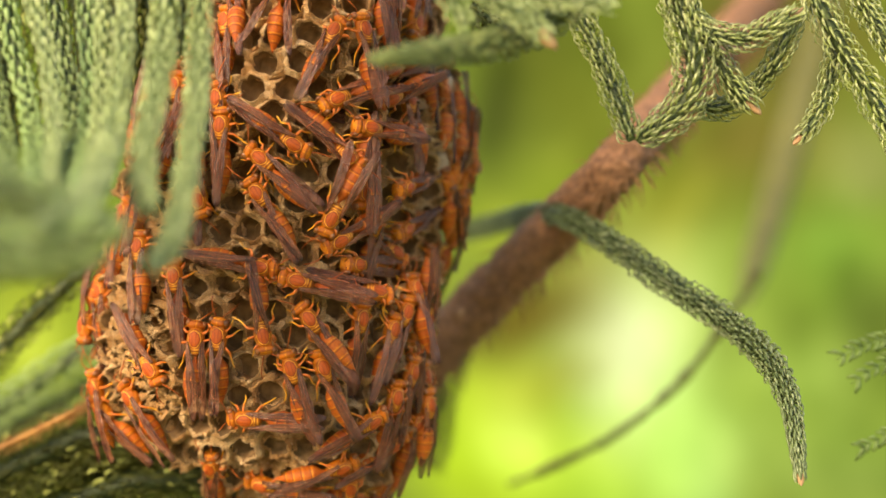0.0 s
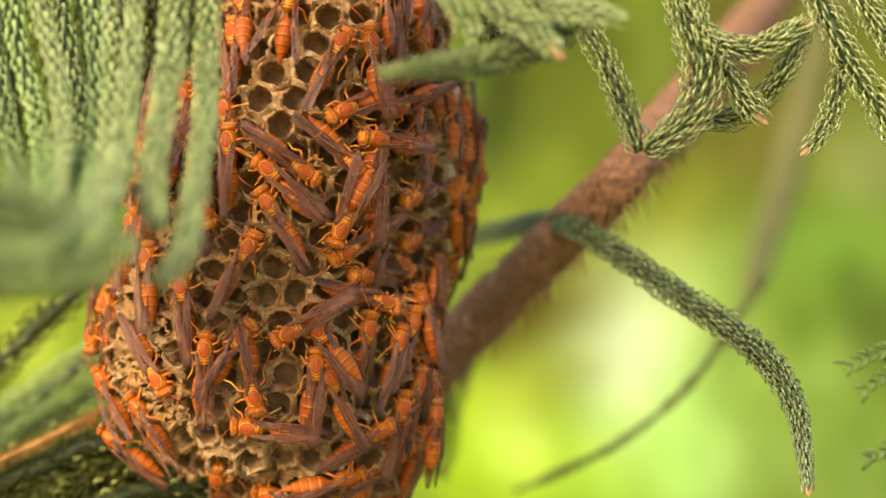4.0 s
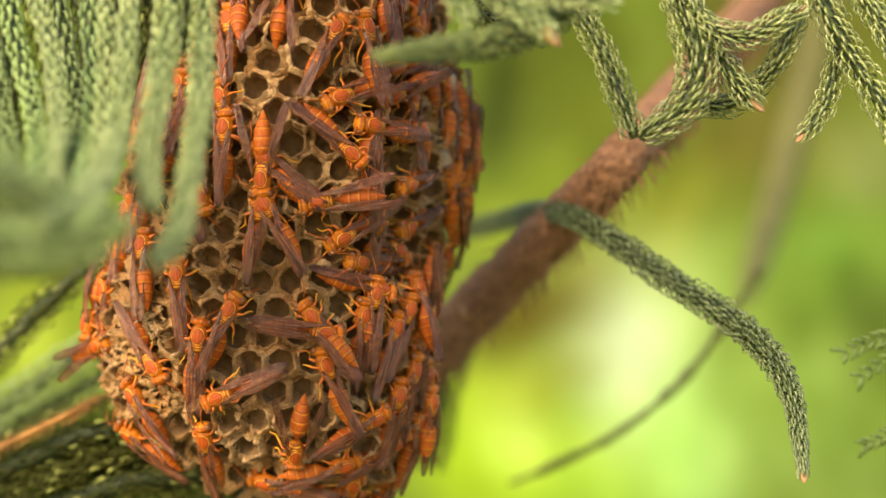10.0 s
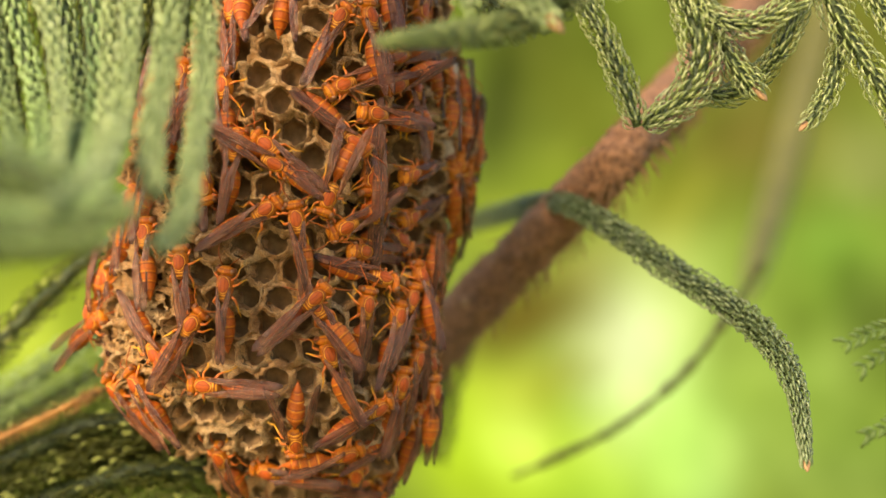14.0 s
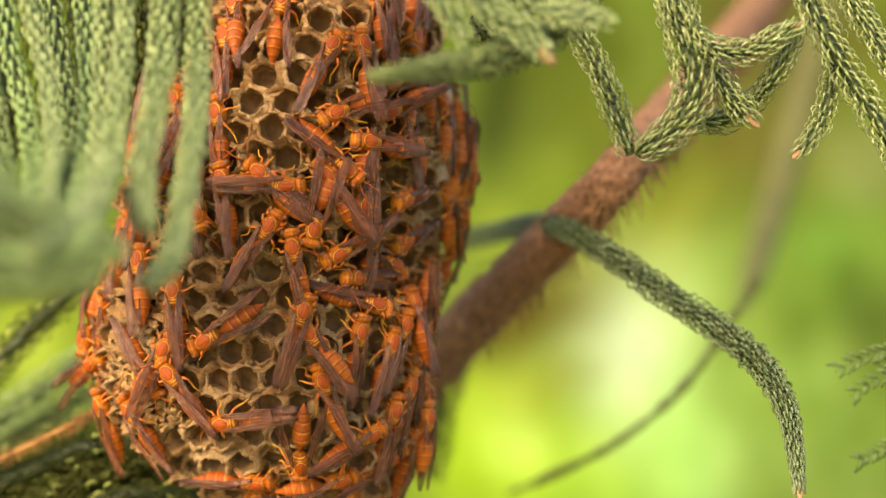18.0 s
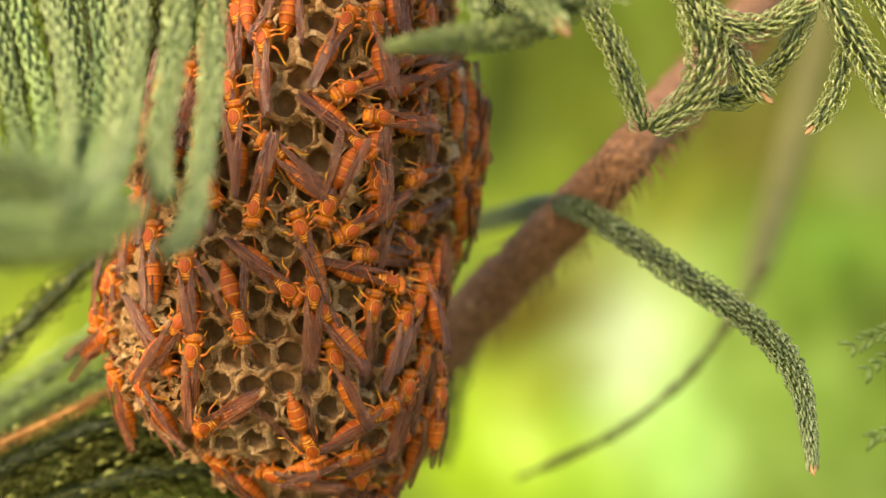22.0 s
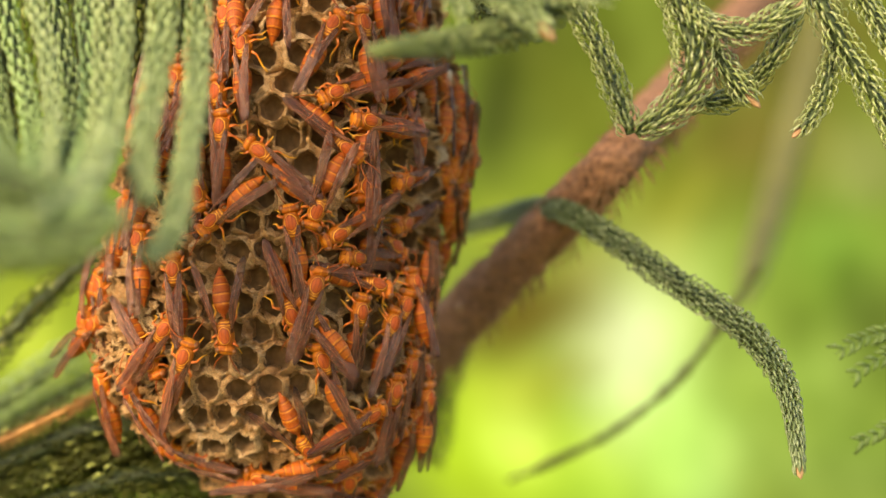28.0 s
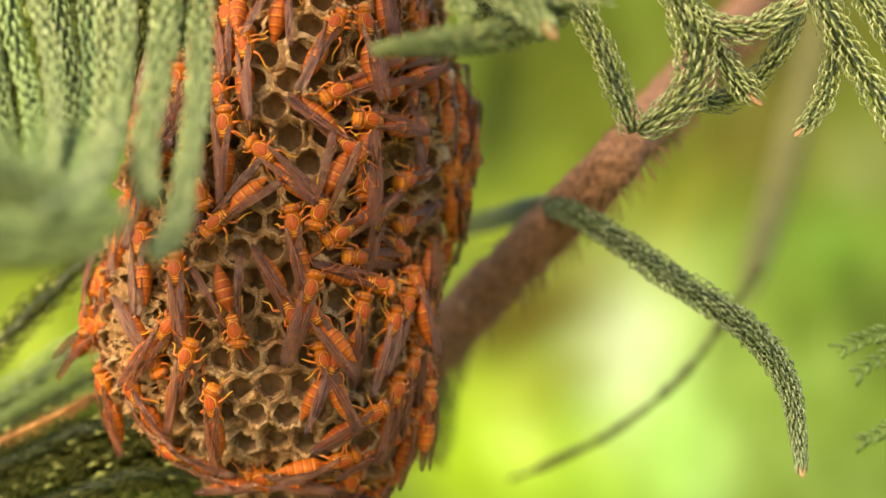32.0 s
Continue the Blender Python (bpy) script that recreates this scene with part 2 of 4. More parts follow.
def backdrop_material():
    """A self-glowing backdrop of far foliage, its sunlight and shade painted as soft patches."""
    m = Nodes("glowing_foliage")
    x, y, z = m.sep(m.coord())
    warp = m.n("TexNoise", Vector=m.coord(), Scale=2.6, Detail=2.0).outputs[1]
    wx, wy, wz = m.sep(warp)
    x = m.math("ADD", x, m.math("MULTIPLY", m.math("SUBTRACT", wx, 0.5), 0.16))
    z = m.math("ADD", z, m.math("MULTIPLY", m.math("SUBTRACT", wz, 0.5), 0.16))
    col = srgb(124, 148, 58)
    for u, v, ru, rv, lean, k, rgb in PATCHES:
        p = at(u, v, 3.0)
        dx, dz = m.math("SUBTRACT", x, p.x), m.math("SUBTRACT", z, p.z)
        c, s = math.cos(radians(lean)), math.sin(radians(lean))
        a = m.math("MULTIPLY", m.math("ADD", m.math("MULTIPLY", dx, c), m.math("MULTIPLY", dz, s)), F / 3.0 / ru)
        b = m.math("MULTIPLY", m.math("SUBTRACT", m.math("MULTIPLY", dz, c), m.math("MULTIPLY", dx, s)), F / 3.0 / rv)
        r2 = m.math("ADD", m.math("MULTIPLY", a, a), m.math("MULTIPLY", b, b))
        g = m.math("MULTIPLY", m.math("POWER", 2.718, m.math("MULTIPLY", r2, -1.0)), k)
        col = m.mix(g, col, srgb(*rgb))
    # blotches and spots: more shade and highlights multiplied into the colour
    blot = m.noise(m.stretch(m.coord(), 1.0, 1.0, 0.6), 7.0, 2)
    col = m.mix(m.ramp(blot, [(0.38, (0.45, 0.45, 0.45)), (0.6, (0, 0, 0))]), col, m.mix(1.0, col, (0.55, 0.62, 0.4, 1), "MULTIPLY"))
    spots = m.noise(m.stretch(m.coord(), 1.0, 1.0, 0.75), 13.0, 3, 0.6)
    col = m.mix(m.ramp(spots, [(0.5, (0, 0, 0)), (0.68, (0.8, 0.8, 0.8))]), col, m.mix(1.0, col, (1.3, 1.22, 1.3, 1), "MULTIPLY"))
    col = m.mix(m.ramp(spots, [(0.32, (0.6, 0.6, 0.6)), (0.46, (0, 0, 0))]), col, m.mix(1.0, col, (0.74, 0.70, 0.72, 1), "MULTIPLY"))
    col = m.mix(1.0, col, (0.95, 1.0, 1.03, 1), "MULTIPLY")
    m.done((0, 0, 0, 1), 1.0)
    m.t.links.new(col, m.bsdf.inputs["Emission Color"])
    # the painted light shows by emission alone
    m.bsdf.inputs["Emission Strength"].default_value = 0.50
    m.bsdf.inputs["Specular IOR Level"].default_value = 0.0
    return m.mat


# Lit and shaded foliage as painted spots: u, v, radii, lean, strength, colour.
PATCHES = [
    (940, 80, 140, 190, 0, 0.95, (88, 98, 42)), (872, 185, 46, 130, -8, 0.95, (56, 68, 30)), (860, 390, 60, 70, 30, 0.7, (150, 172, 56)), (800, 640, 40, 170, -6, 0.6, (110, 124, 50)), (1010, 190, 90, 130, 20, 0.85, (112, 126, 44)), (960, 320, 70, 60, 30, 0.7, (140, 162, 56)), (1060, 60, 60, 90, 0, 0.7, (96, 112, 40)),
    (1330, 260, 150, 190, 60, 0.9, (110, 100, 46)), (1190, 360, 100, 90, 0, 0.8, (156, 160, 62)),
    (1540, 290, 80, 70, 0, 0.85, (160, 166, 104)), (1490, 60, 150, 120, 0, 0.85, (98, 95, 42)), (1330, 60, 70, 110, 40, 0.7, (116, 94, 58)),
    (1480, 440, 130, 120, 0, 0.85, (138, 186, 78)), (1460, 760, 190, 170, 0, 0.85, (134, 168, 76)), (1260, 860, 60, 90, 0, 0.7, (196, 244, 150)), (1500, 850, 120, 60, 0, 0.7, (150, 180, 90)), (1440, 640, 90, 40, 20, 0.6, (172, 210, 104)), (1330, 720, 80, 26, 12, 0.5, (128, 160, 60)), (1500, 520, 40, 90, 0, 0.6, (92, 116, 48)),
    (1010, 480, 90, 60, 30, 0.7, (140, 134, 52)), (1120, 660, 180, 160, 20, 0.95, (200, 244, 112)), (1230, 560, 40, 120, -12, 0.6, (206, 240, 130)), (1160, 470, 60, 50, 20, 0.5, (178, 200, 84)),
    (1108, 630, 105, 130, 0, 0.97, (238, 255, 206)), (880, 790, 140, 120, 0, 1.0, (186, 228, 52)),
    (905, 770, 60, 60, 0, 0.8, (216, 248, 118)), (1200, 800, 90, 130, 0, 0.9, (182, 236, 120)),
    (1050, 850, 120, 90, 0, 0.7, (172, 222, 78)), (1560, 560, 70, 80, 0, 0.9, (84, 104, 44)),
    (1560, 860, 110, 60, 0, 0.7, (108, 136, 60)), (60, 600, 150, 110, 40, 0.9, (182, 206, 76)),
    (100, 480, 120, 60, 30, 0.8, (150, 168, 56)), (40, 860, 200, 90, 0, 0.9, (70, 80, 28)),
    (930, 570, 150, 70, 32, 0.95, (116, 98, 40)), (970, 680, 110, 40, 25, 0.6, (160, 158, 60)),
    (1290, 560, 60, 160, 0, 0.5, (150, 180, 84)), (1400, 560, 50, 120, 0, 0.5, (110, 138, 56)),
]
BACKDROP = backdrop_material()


# ---------------------------------------------------------------- mesh helpers
class Mesh:
    def __init__(self):
        self.v, self.f = [], []

    def tube(self, pts, radii, n=8, cap=True, squash=1.0, up=None, lump=0.0, grain=600):
        """A round tube along pts; radii may taper to a point. squash flattens it along its second axis."""
        pts = [Vector(p) for p in pts]
        base, ref = len(self.v), Vector(up or (0.13, 0.27, 0.95))
        for i, p in enumerate(pts):
            d = (pts[min(i + 1, len(pts) - 1)] - pts[max(i - 1, 0)]).normalized()
            a = d.cross(ref)
            a = a.normalized() if a.length > 1e-6 else d.orthogonal().normalized()
            b = a.cross(d)
            for j in range(n):
                w = 2 * math.pi * j / n
                q = p + (a * math.cos(w) + b * math.sin(w) * squash) * radii[i]
                if lump:
                    q += (q - p) * lump * (noise.noise(q * grain) + 0.6 * noise.noise(q * grain * 3))
                self.v.append(q)
        for i in range(len(pts) - 1):
            for j in range(n):
                k = (j + 1) % n
                self.f.append((base + i * n + j, base + i * n + k, base + (i + 1) * n + k, base + (i + 1) * n + j))
        if cap:
            self.f.append(tuple(base + j for j in reversed(range(n))))
            self.f.append(tuple(base + (len(pts) - 1) * n + j for j in range(n)))
        return self

    def ball(self, c, r, m=8, n=10, warp=None):
        base = len(self.v)
        for i in range(1, m):
            for j in range(n):
                a, b = math.pi * i / m, 2 * math.pi * j / n
                p = Vector((math.cos(a), math.sin(a) * math.cos(b), math.sin(a) * math.sin(b)))
                q = Vector((p.x * r[0], p.y * r[1], p.z * r[2]))
                self.v.append(Vector(c) + (warp(p, q) if warp else q))
        tops = [len(self.v), len(self.v) + 1]
        for s in (1, -1):
            p = Vector((s, 0, 0))
            q = Vector((s * r[0], 0, 0))
            self.v.append(Vector(c) + (warp(p, q) if warp else q))
        for i in range(m - 2):
            for j in range(n):
                k = (j + 1) % n
                self.f.append((base + i * n + j, base + (i + 1) * n + j, base + (i + 1) * n + k, base + i * n + k))
        for j in range(n):
            k = (j + 1) % n
            self.f.append((tops[0], base + j, base + k))
            self.f.append((tops[1], base + (m - 2) * n + k, base + (m - 2) * n + j))
        return self

    def data(self, name, material, smooth=True):
        me = bpy.data.meshes.new(name)
        me.from_pydata([tuple(p) for p in self.v], [], self.f)
        if smooth:
            me.polygons.foreach_set("use_smooth", [True] * len(me.polygons))
        me.materials.append(material)
        me.update()
        return me


def part(name, mesh, material, parent, label="", smooth=True, kind=""):
    ob = new(name, mesh.data(name, material, smooth) if isinstance(mesh, Mesh) else mesh)
    ob.parent = parent
    return tagged(ob, label, kind=kind)


def thing(name, label, category, group="", kind=""):
    return tagged(new(name), label, category, group, kind)


def curve(points, step):
    """Smooth points through (u, v, d, half width) knots, as places and radii."""
    knots = [(*at(u, v, d), w * d / F) for u, v, d, w in points]
    k = [Vector(q) for q in knots]
    k = [k[0] * 2 - k[1]] + k + [k[-1] * 2 - k[-2]]
    out = []
    for i in range(1, len(k) - 2):
        n = max(2, int((k[i + 1] - k[i]).length / step))
        for j in range(n):
            t = j / n
            out.append(0.5 * (2 * k[i] + (k[i + 1] - k[i - 1]) * t + (2 * k[i - 1] - 5 * k[i] + 4 * k[i + 1] - k[i + 2]) * t * t
                              + (3 * k[i] - k[i - 1] - 3 * k[i + 1] + k[i + 2]) * t ** 3))
    out.append(k[-2])
    return [q.xyz for q in out], [max(q.w, 1e-5) for q in out]
# ---------------------------------------------------------------- setting
def sheet(name, corners, material, label, category):
    me = Mesh()
    me.v = [Vector(c) for c in corners]
    me.f = [(0, 1, 2, 3)]
    return tagged(new(name, me.data(name, material, False)), label, category, kind="structure")


# unseen ground, its green kept light to bounce fill up at the nest
sheet("ground", [(-60, -60, 0), (60, -60, 0), (60, 60, 0), (-60, 60, 0)], GRASS, "rough green grass below the tree", "ground")
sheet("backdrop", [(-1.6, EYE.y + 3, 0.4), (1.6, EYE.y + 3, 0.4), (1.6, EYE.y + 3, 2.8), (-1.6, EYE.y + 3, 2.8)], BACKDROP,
      "glowing backdrop painted as out-of-focus yellow-green foliage", "foliage")

# ---------------------------------------------------------------- the nest
LEFT = [(-260, 430), (-150, 405), (0, 375), (100, 335), (200, 252), (400, 212), (500, 182), (600, 168), (700, 195), (760, 245),
        (820, 318), (880, 405), (950, 500)]
RIGHT = [(-260, 750), (-150, 787), (0, 780), (130, 800), (200, 830), (300, 832), (400, 800), (470, 765), (600, 756), (760, 731),
         (880, 688), (950, 635)]
FRONT = 0.262


def nest_depth(v):
    low, high = max(0.0, v - 690) / 200, max(0.0, 120 - v) / 300
    return FRONT + 0.02 * low * low + 0.022 * high * high


def on_comb(a, v, inset=0.0):
    """The nest's face: a is the angle round it (0 faces the camera), v the height."""
    l, r = lerp(LEFT, v), lerp(RIGHT, v)
    c, w = (l + r) / 2, (r - l) / 2
    d = nest_depth(v)
    deep = (w * d / F - inset) * 0.78 * (1 - math.cos(a)) + inset
    right = max(0.0, math.sin(a) - 0.35) * 0.03 * (1 if v < 430 else 0.2 if v > 520 else 1 - 0.8 * (v - 430) / 90)
    x = c + (w - inset * F / d) * math.sin(a)
    return at(x, v, d + deep + right)


def comb_angle(u, v):
    l, r = lerp(LEFT, v), lerp(RIGHT, v)
    e = (u - (l + r) / 2) / ((r - l) / 2)
    return math.asin(max(-0.985, min(0.985, e)))


def comb_normal(a, v):
    p = on_comb(a + 0.06, v) - on_comb(a - 0.06, v)
    q = on_comb(a, v - 14) - on_comb(a, v + 14)
    return p.cross(q).normalized()


nest = thing("wasp_nest", "papery tan wasp nest of open hexagonal cells hanging among pine twigs", "wasp nest")


def comb_core():
    me = Mesh()
    n, rows = 40, list(range(-260, 951, 30))
    for v in rows:
        for j in range(n):
            me.v.append(on_comb(2 * math.pi * j / n - math.pi, v, 0.0068))
    for i in range(len(rows) - 1):
        for j in range(n):
            k = (j + 1) % n
            me.f.append((i * n + j, (i + 1) * n + j, (i + 1) * n + k, i * n + k))
    me.f.append(tuple(range(n)))
    me.f.append(tuple((len(rows) - 1) * n + j for j in reversed(range(n))))
    return me


part("comb_core", comb_core(), FLOOR, nest, "paper body behind the cells, shade painted in as dark brown")

PITCH = 57.0


def paper_fibres():
    """Loose threads, torn shreds and thin curled flakes of paper along the cells' rims."""
    rnd, me = random.Random(21), Mesh()
    big = PITCH / math.sqrt(3) * FRONT / F
    for _ in range(2100):
        rim = rnd.choice(RIMS)
        t = rnd.uniform(0, 6.2832)
        nrm = (rim @ Vector((0, 0, 1)) - rim.translation).normalized()
        out = (rim @ Vector((math.cos(t), math.sin(t), 0)) - rim.translation).normalized()
        o = rim.translation + out * big * rnd.uniform(0.74, 1.0) + nrm * rnd.uniform(-0.0006, 0.0006)
        d = (nrm.cross(out) + out * rnd.gauss(0, 0.35)).normalized()
        l = rnd.uniform(0.0005, 0.0024)
        if rnd.random() < 0.42:
            side, n, first = nrm.cross(d), rnd.randrange(5, 8), len(me.v)
            tilt = nrm * rnd.gauss(0.3, 0.6)
            for k in range(n):
                w, r = 6.2832 * k / n, l * rnd.uniform(0.15, 0.4)
                me.v.append(o + nrm * 0.0003 + d * math.cos(w) * r + (side + tilt) * math.sin(w) * r * 0.55 + nrm * rnd.uniform(-0.0002, 0.0003))
            me.v += [q - nrm * 0.00006 for q in me.v[first:first + n]]
            me.f += [tuple(range(first, first + n)), tuple(reversed(range(first + n, first + 2 * n)))]
            me.f += [(first + k, first + n + k, first + n + (k + 1) % n, first + (k + 1) % n) for k in range(n)]
            continue
        w = rnd.choice((0.00004, 0.00005, 0.00007, 0.0001, 0.0002))
        bend = nrm.cross(d) * rnd.gauss(0, 0.3) * l
        me.tube([o, o + d * l * 0.4 + bend * 0.6 + nrm * rnd.uniform(0, 0.0005), o + d * l * 0.8 + bend + nrm * rnd.uniform(-0.0003, 0.0004),
                 o + d * l + bend * 0.7 - nrm * 0.0004], [w * 0.5, w * 1.3, w, w * 0.3], 4, squash=0.5, lump=0.4, grain=2500)
    return me


def crumpled(u, v, ru, rv, seed, puff):
    """A torn, crumpled flap of old paper lying on the cells."""
    me, n = Mesh(), 44
    keep = {}
    for i in range(n + 1):
        for j in range(n + 1):
            x, y = i / n * 2 - 1, j / n * 2 - 1
            q = Vector((x * 2.2, y * 2.2, seed * 1.7))
            edge = math.hypot(x, y) + 0.55 * noise.noise(q * 1.4)
            a = comb_angle(u + x * ru, v + y * rv)
            p, nrm = on_comb(a, v + y * rv), comb_normal(a, v + y * rv)
            h = puff * (0.2 + 0.7 * noise.noise(q) + 0.6 * noise.noise(q * 3.1) + 0.5 * noise.noise(q * 7) + 0.34 * abs(noise.noise(q * 14)))
            keep[i, j] = edge < 0.82 and noise.noise(q * 3.4 + Vector((9, 3, 1))) < 0.26
            me.v.append(p + nrm * (h - 0.0012 * max(0, edge - 0.45)))
    for i in range(n):
        for j in range(n):
            if keep[i, j] and keep[i + 1, j + 1]:
                a = i * (n + 1) + j
                me.f.append((a, a + n + 1, a + n + 2, a + 1))
    return me


for k, (u, v, ru, rv, puff) in enumerate([(236, 505, 55, 95, 0.0022), (215, 615, 42, 90, 0.0020), (262, 690, 65, 60, 0.0018),
                                          (262, 420, 40, 70, 0.0018), (768, 215, 36, 62, 0.0024),
                                          (250, 570, 40, 60, 0.0026)]):
    part("paper_flap", crumpled(u, v, ru, rv, k + 3, puff), PAPER, nest, "torn crumpled flap of pale paper")

RIMS = []  # the poses of the cells' mouths


def cell_mesh(seed):
    """One six-sided paper cell, mouth at z = 0, with thin walls, a ragged torn rim and a floor darkened for shade."""
    rnd = random.Random(seed)
    big = PITCH / math.sqrt(3) * FRONT / F * 1.04
    n = 36
    rough = [[rnd.uniform(-1, 1) for _ in range(n)] for _ in range(3)]

    def wave(j, f, k):
        w = 6.2832 * j / n
        return noise.noise(Vector((math.cos(w) * f, math.sin(w) * f, seed * 3.1 + k)))
    slow = [wave(j, 1.3, 0) for j in range(n)]
    torn = [wave(j, 3.4, 7) for j in range(n)]
    bite = [max(0.0, wave(j, 2.2, 13) - 0.12) for j in range(n)]
    me = Mesh()
    rings = [(0.86, -0.0085), (0.97, -0.0026), (1.05, -0.0012), (0.99, -0.0008), (0.89, -0.0004), (0.79, 0.0003), (0.735, 0.0004),
             (0.69, -0.0004), (0.66, -0.0024), (0.6, -0.0047)]
    for i, (k, z) in enumerate(rings):
        for j in range(n):
            w = 2 * math.pi * j / n
            six = math.cos(math.pi / 6) / math.cos((w % (math.pi / 3)) - math.pi / 6)
            r = big * k * (1 + (six / 0.93 - 1) * (1.0 if i < 5 else 0.45))
            r *= 1 + 0.10 * slow[j] * (i >= 3) + (0.08 * torn[j] + 0.05 * rough[i % 3][j]) * (1 < i < 9)
            up = 0.0013 * slow[j] + 0.0007 * torn[j] + 0.0005 * rough[(i + 1) % 3][j] - 0.0035 * bite[j] if 1 <= i <= 7 else 0
            me.v.append(Vector((r * math.cos(w), r * math.sin(w), z + up)))
    for i in range(len(rings) - 1):
        for j in range(n):
            q = (j + 1) % n
            me.f.append((i * n + j, i * n + q, (i + 1) * n + q, (i + 1) * n + j))
    last = (len(rings) - 1) * n
    # the lower inner walls share the floor's painted shade
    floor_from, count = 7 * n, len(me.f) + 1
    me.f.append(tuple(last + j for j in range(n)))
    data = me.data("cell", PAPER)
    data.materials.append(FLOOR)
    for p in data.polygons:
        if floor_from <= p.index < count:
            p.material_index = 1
    return data


def cap_mesh(seed):
    rnd = random.Random(seed)
    r = PITCH / math.sqrt(3) * FRONT / F * 0.85
    return Mesh().ball((0, 0, -0.0004), (0.0013, r, r), 6, 10, lambda p, q: Vector((q.y, q.z, q.x)) * (1 + 0.08 * rnd.uniform(-1, 1))).data("cap", SILK)


def build_cells():
    kinds, caps, rnd = [cell_mesh(i) for i in range(10)], [cap_mesh(i) for i in range(3)], random.Random(4)
    row = 0
    v = -190.0
    while v < 930:
        w = (lerp(RIGHT, v) - lerp(LEFT, v)) / 2
        mid = (lerp(RIGHT, v) + lerp(LEFT, v)) / 2 - 460
        s0 = (PITCH / 2 if row % 2 else 0.0) - mid
        k = -14
        while k <= 14:
            s = s0 + k * PITCH + v * 0.10 + rnd.uniform(-6, 6)
            a = s / w
            k += 1
            if abs(a) > 1.5:
                continue
            vv = v + s * -0.05 + rnd.uniform(-6, 6)
            p, nrm = on_comb(a, vv), comb_normal(a, vv)
            axis = (nrm + Vector((0, -0.8, 0.0)) + Vector([rnd.uniform(-0.12, 0.12) for _ in range(3)])).normalized()
            m = axis.to_track_quat("Z", "X").to_matrix().to_4x4()
            m.translation = p + axis * rnd.uniform(-0.0013, 0.0008)
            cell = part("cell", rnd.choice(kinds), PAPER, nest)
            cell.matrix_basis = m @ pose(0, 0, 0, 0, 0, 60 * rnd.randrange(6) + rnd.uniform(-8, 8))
            RIMS.append(m)
            if rnd.random() < (0.3 if a > 0.75 and vv < 330 else 0.0):
                cap = part("cap", rnd.choice(caps), SILK, cell, "pale silk cap")
        v += PITCH * 0.866
        row += 1


# ---------------------------------------------------------------- wasps
MM = 0.001


def mm(*rows):
    return [Vector(r) * MM for r in rows]


LEG_POSE = ((1.4, 2.2, 1.8, 2.9, 1.6), (0.2, 0.8, 2.1, 1.5, 2.4), (-1.0, -2.1, 1.9, -3.6, 1.8))


def wasp_meshes():
    d = {}

    prof = [(3.0, 0.5), (2.75, 1.0), (2.3, 1.32), (1.95, 1.48), (1.85, 1.42), (1.3, 1.62), (0.5, 1.70), (-0.3, 1.66), (-1.05, 1.52), (-1.2, 1.40),
            (-1.5, 1.45), (-1.85, 1.36), (-1.95, 1.24), (-2.25, 1.24), (-2.6, 0.95), (-2.9, 0.5)]
    d["thorax"] = Mesh().tube(mm(*[(x * 0.78, 0, 2.05 - 0.02 * x * x) for x, r in prof]), [r * 0.88 * MM for x, r in prof], 18, up=(0, 0, 1)).data("thorax", THORAX)

    def face(p, q):
        q = q.copy()
        q.y *= 1 + 0.12 * (1 - abs(p.x))
        return q
    d["head"] = Mesh().ball(mm((2.75, 0, 1.9))[0], (0.88 * MM, 1.6 * MM, 1.3 * MM), 10, 12, face).data("head", HEAD)
    for s, k in ((1, "l"), (-1, "r")):
        d["eye" + k] = Mesh().ball(mm((2.95, 1.3 * s, 2.0))[0], (0.62 * MM, 0.5 * MM, 0.95 * MM), 8, 8).data("eye", EYE_DARK)
        d["antenna" + k] = Mesh().tube(mm((3.5, 0.5 * s, 2.2), (4.1, 1.0 * s, 2.8), (4.9, 1.7 * s, 2.6), (5.8, 2.3 * s, 1.8), (6.5, 2.6 * s, 1.0)),
                                       [0.10 * MM, 0.08 * MM, 0.09 * MM, 0.09 * MM, 0.05 * MM], 6).data("antenna", GASTER)
        for i, (x0, xk, yk, xf, yf) in enumerate(LEG_POSE):
            d["leg%d%s" % (i, k)] = Mesh().tube(
                mm((x0, 0.8 * s, 1.2), ((x0 + xk) / 2, (0.9 + yk) / 2 * s, 2.4), (xk, yk * s, 2.1), ((xk + xf) / 2, (yk + yf) / 2 * s, 0.9),
                   (xf, yf * s, 0.1), (xf + (0.9 if i == 0 else 0.3 if i == 1 else -1.2), (yf + 0.5) * s, 0.0)),
                [0.22 * MM, 0.27 * MM, 0.2 * MM, 0.19 * MM, 0.14 * MM, 0.08 * MM], 6).data("leg", LEG)
    prof = [(-2.2, 0.34), (-2.7, 0.24), (-3.2, 0.36), (-3.7, 0.8), (-4.3, 1.28), (-4.9, 1.5), (-5.0, 1.43), (-5.7, 1.55), (-6.4, 1.53), (-6.5, 1.45),
            (-7.2, 1.43), (-7.9, 1.3), (-8.0, 1.2), (-8.6, 1.06), (-9.1, 0.86), (-9.2, 0.78), (-9.8, 0.52), (-10.4, 0.24), (-10.8, 0.05)]
    d["abdomen"] = Mesh().tube(mm(*[(0.45 + x * 1.05, 0, 1.9 - 0.012 * (x + 2.3) ** 2) for x, r in prof]), [r * 1.04 * MM for x, r in prof], 12,
                               up=(0, 0, 1)).data("abdomen", GASTER)
    return d


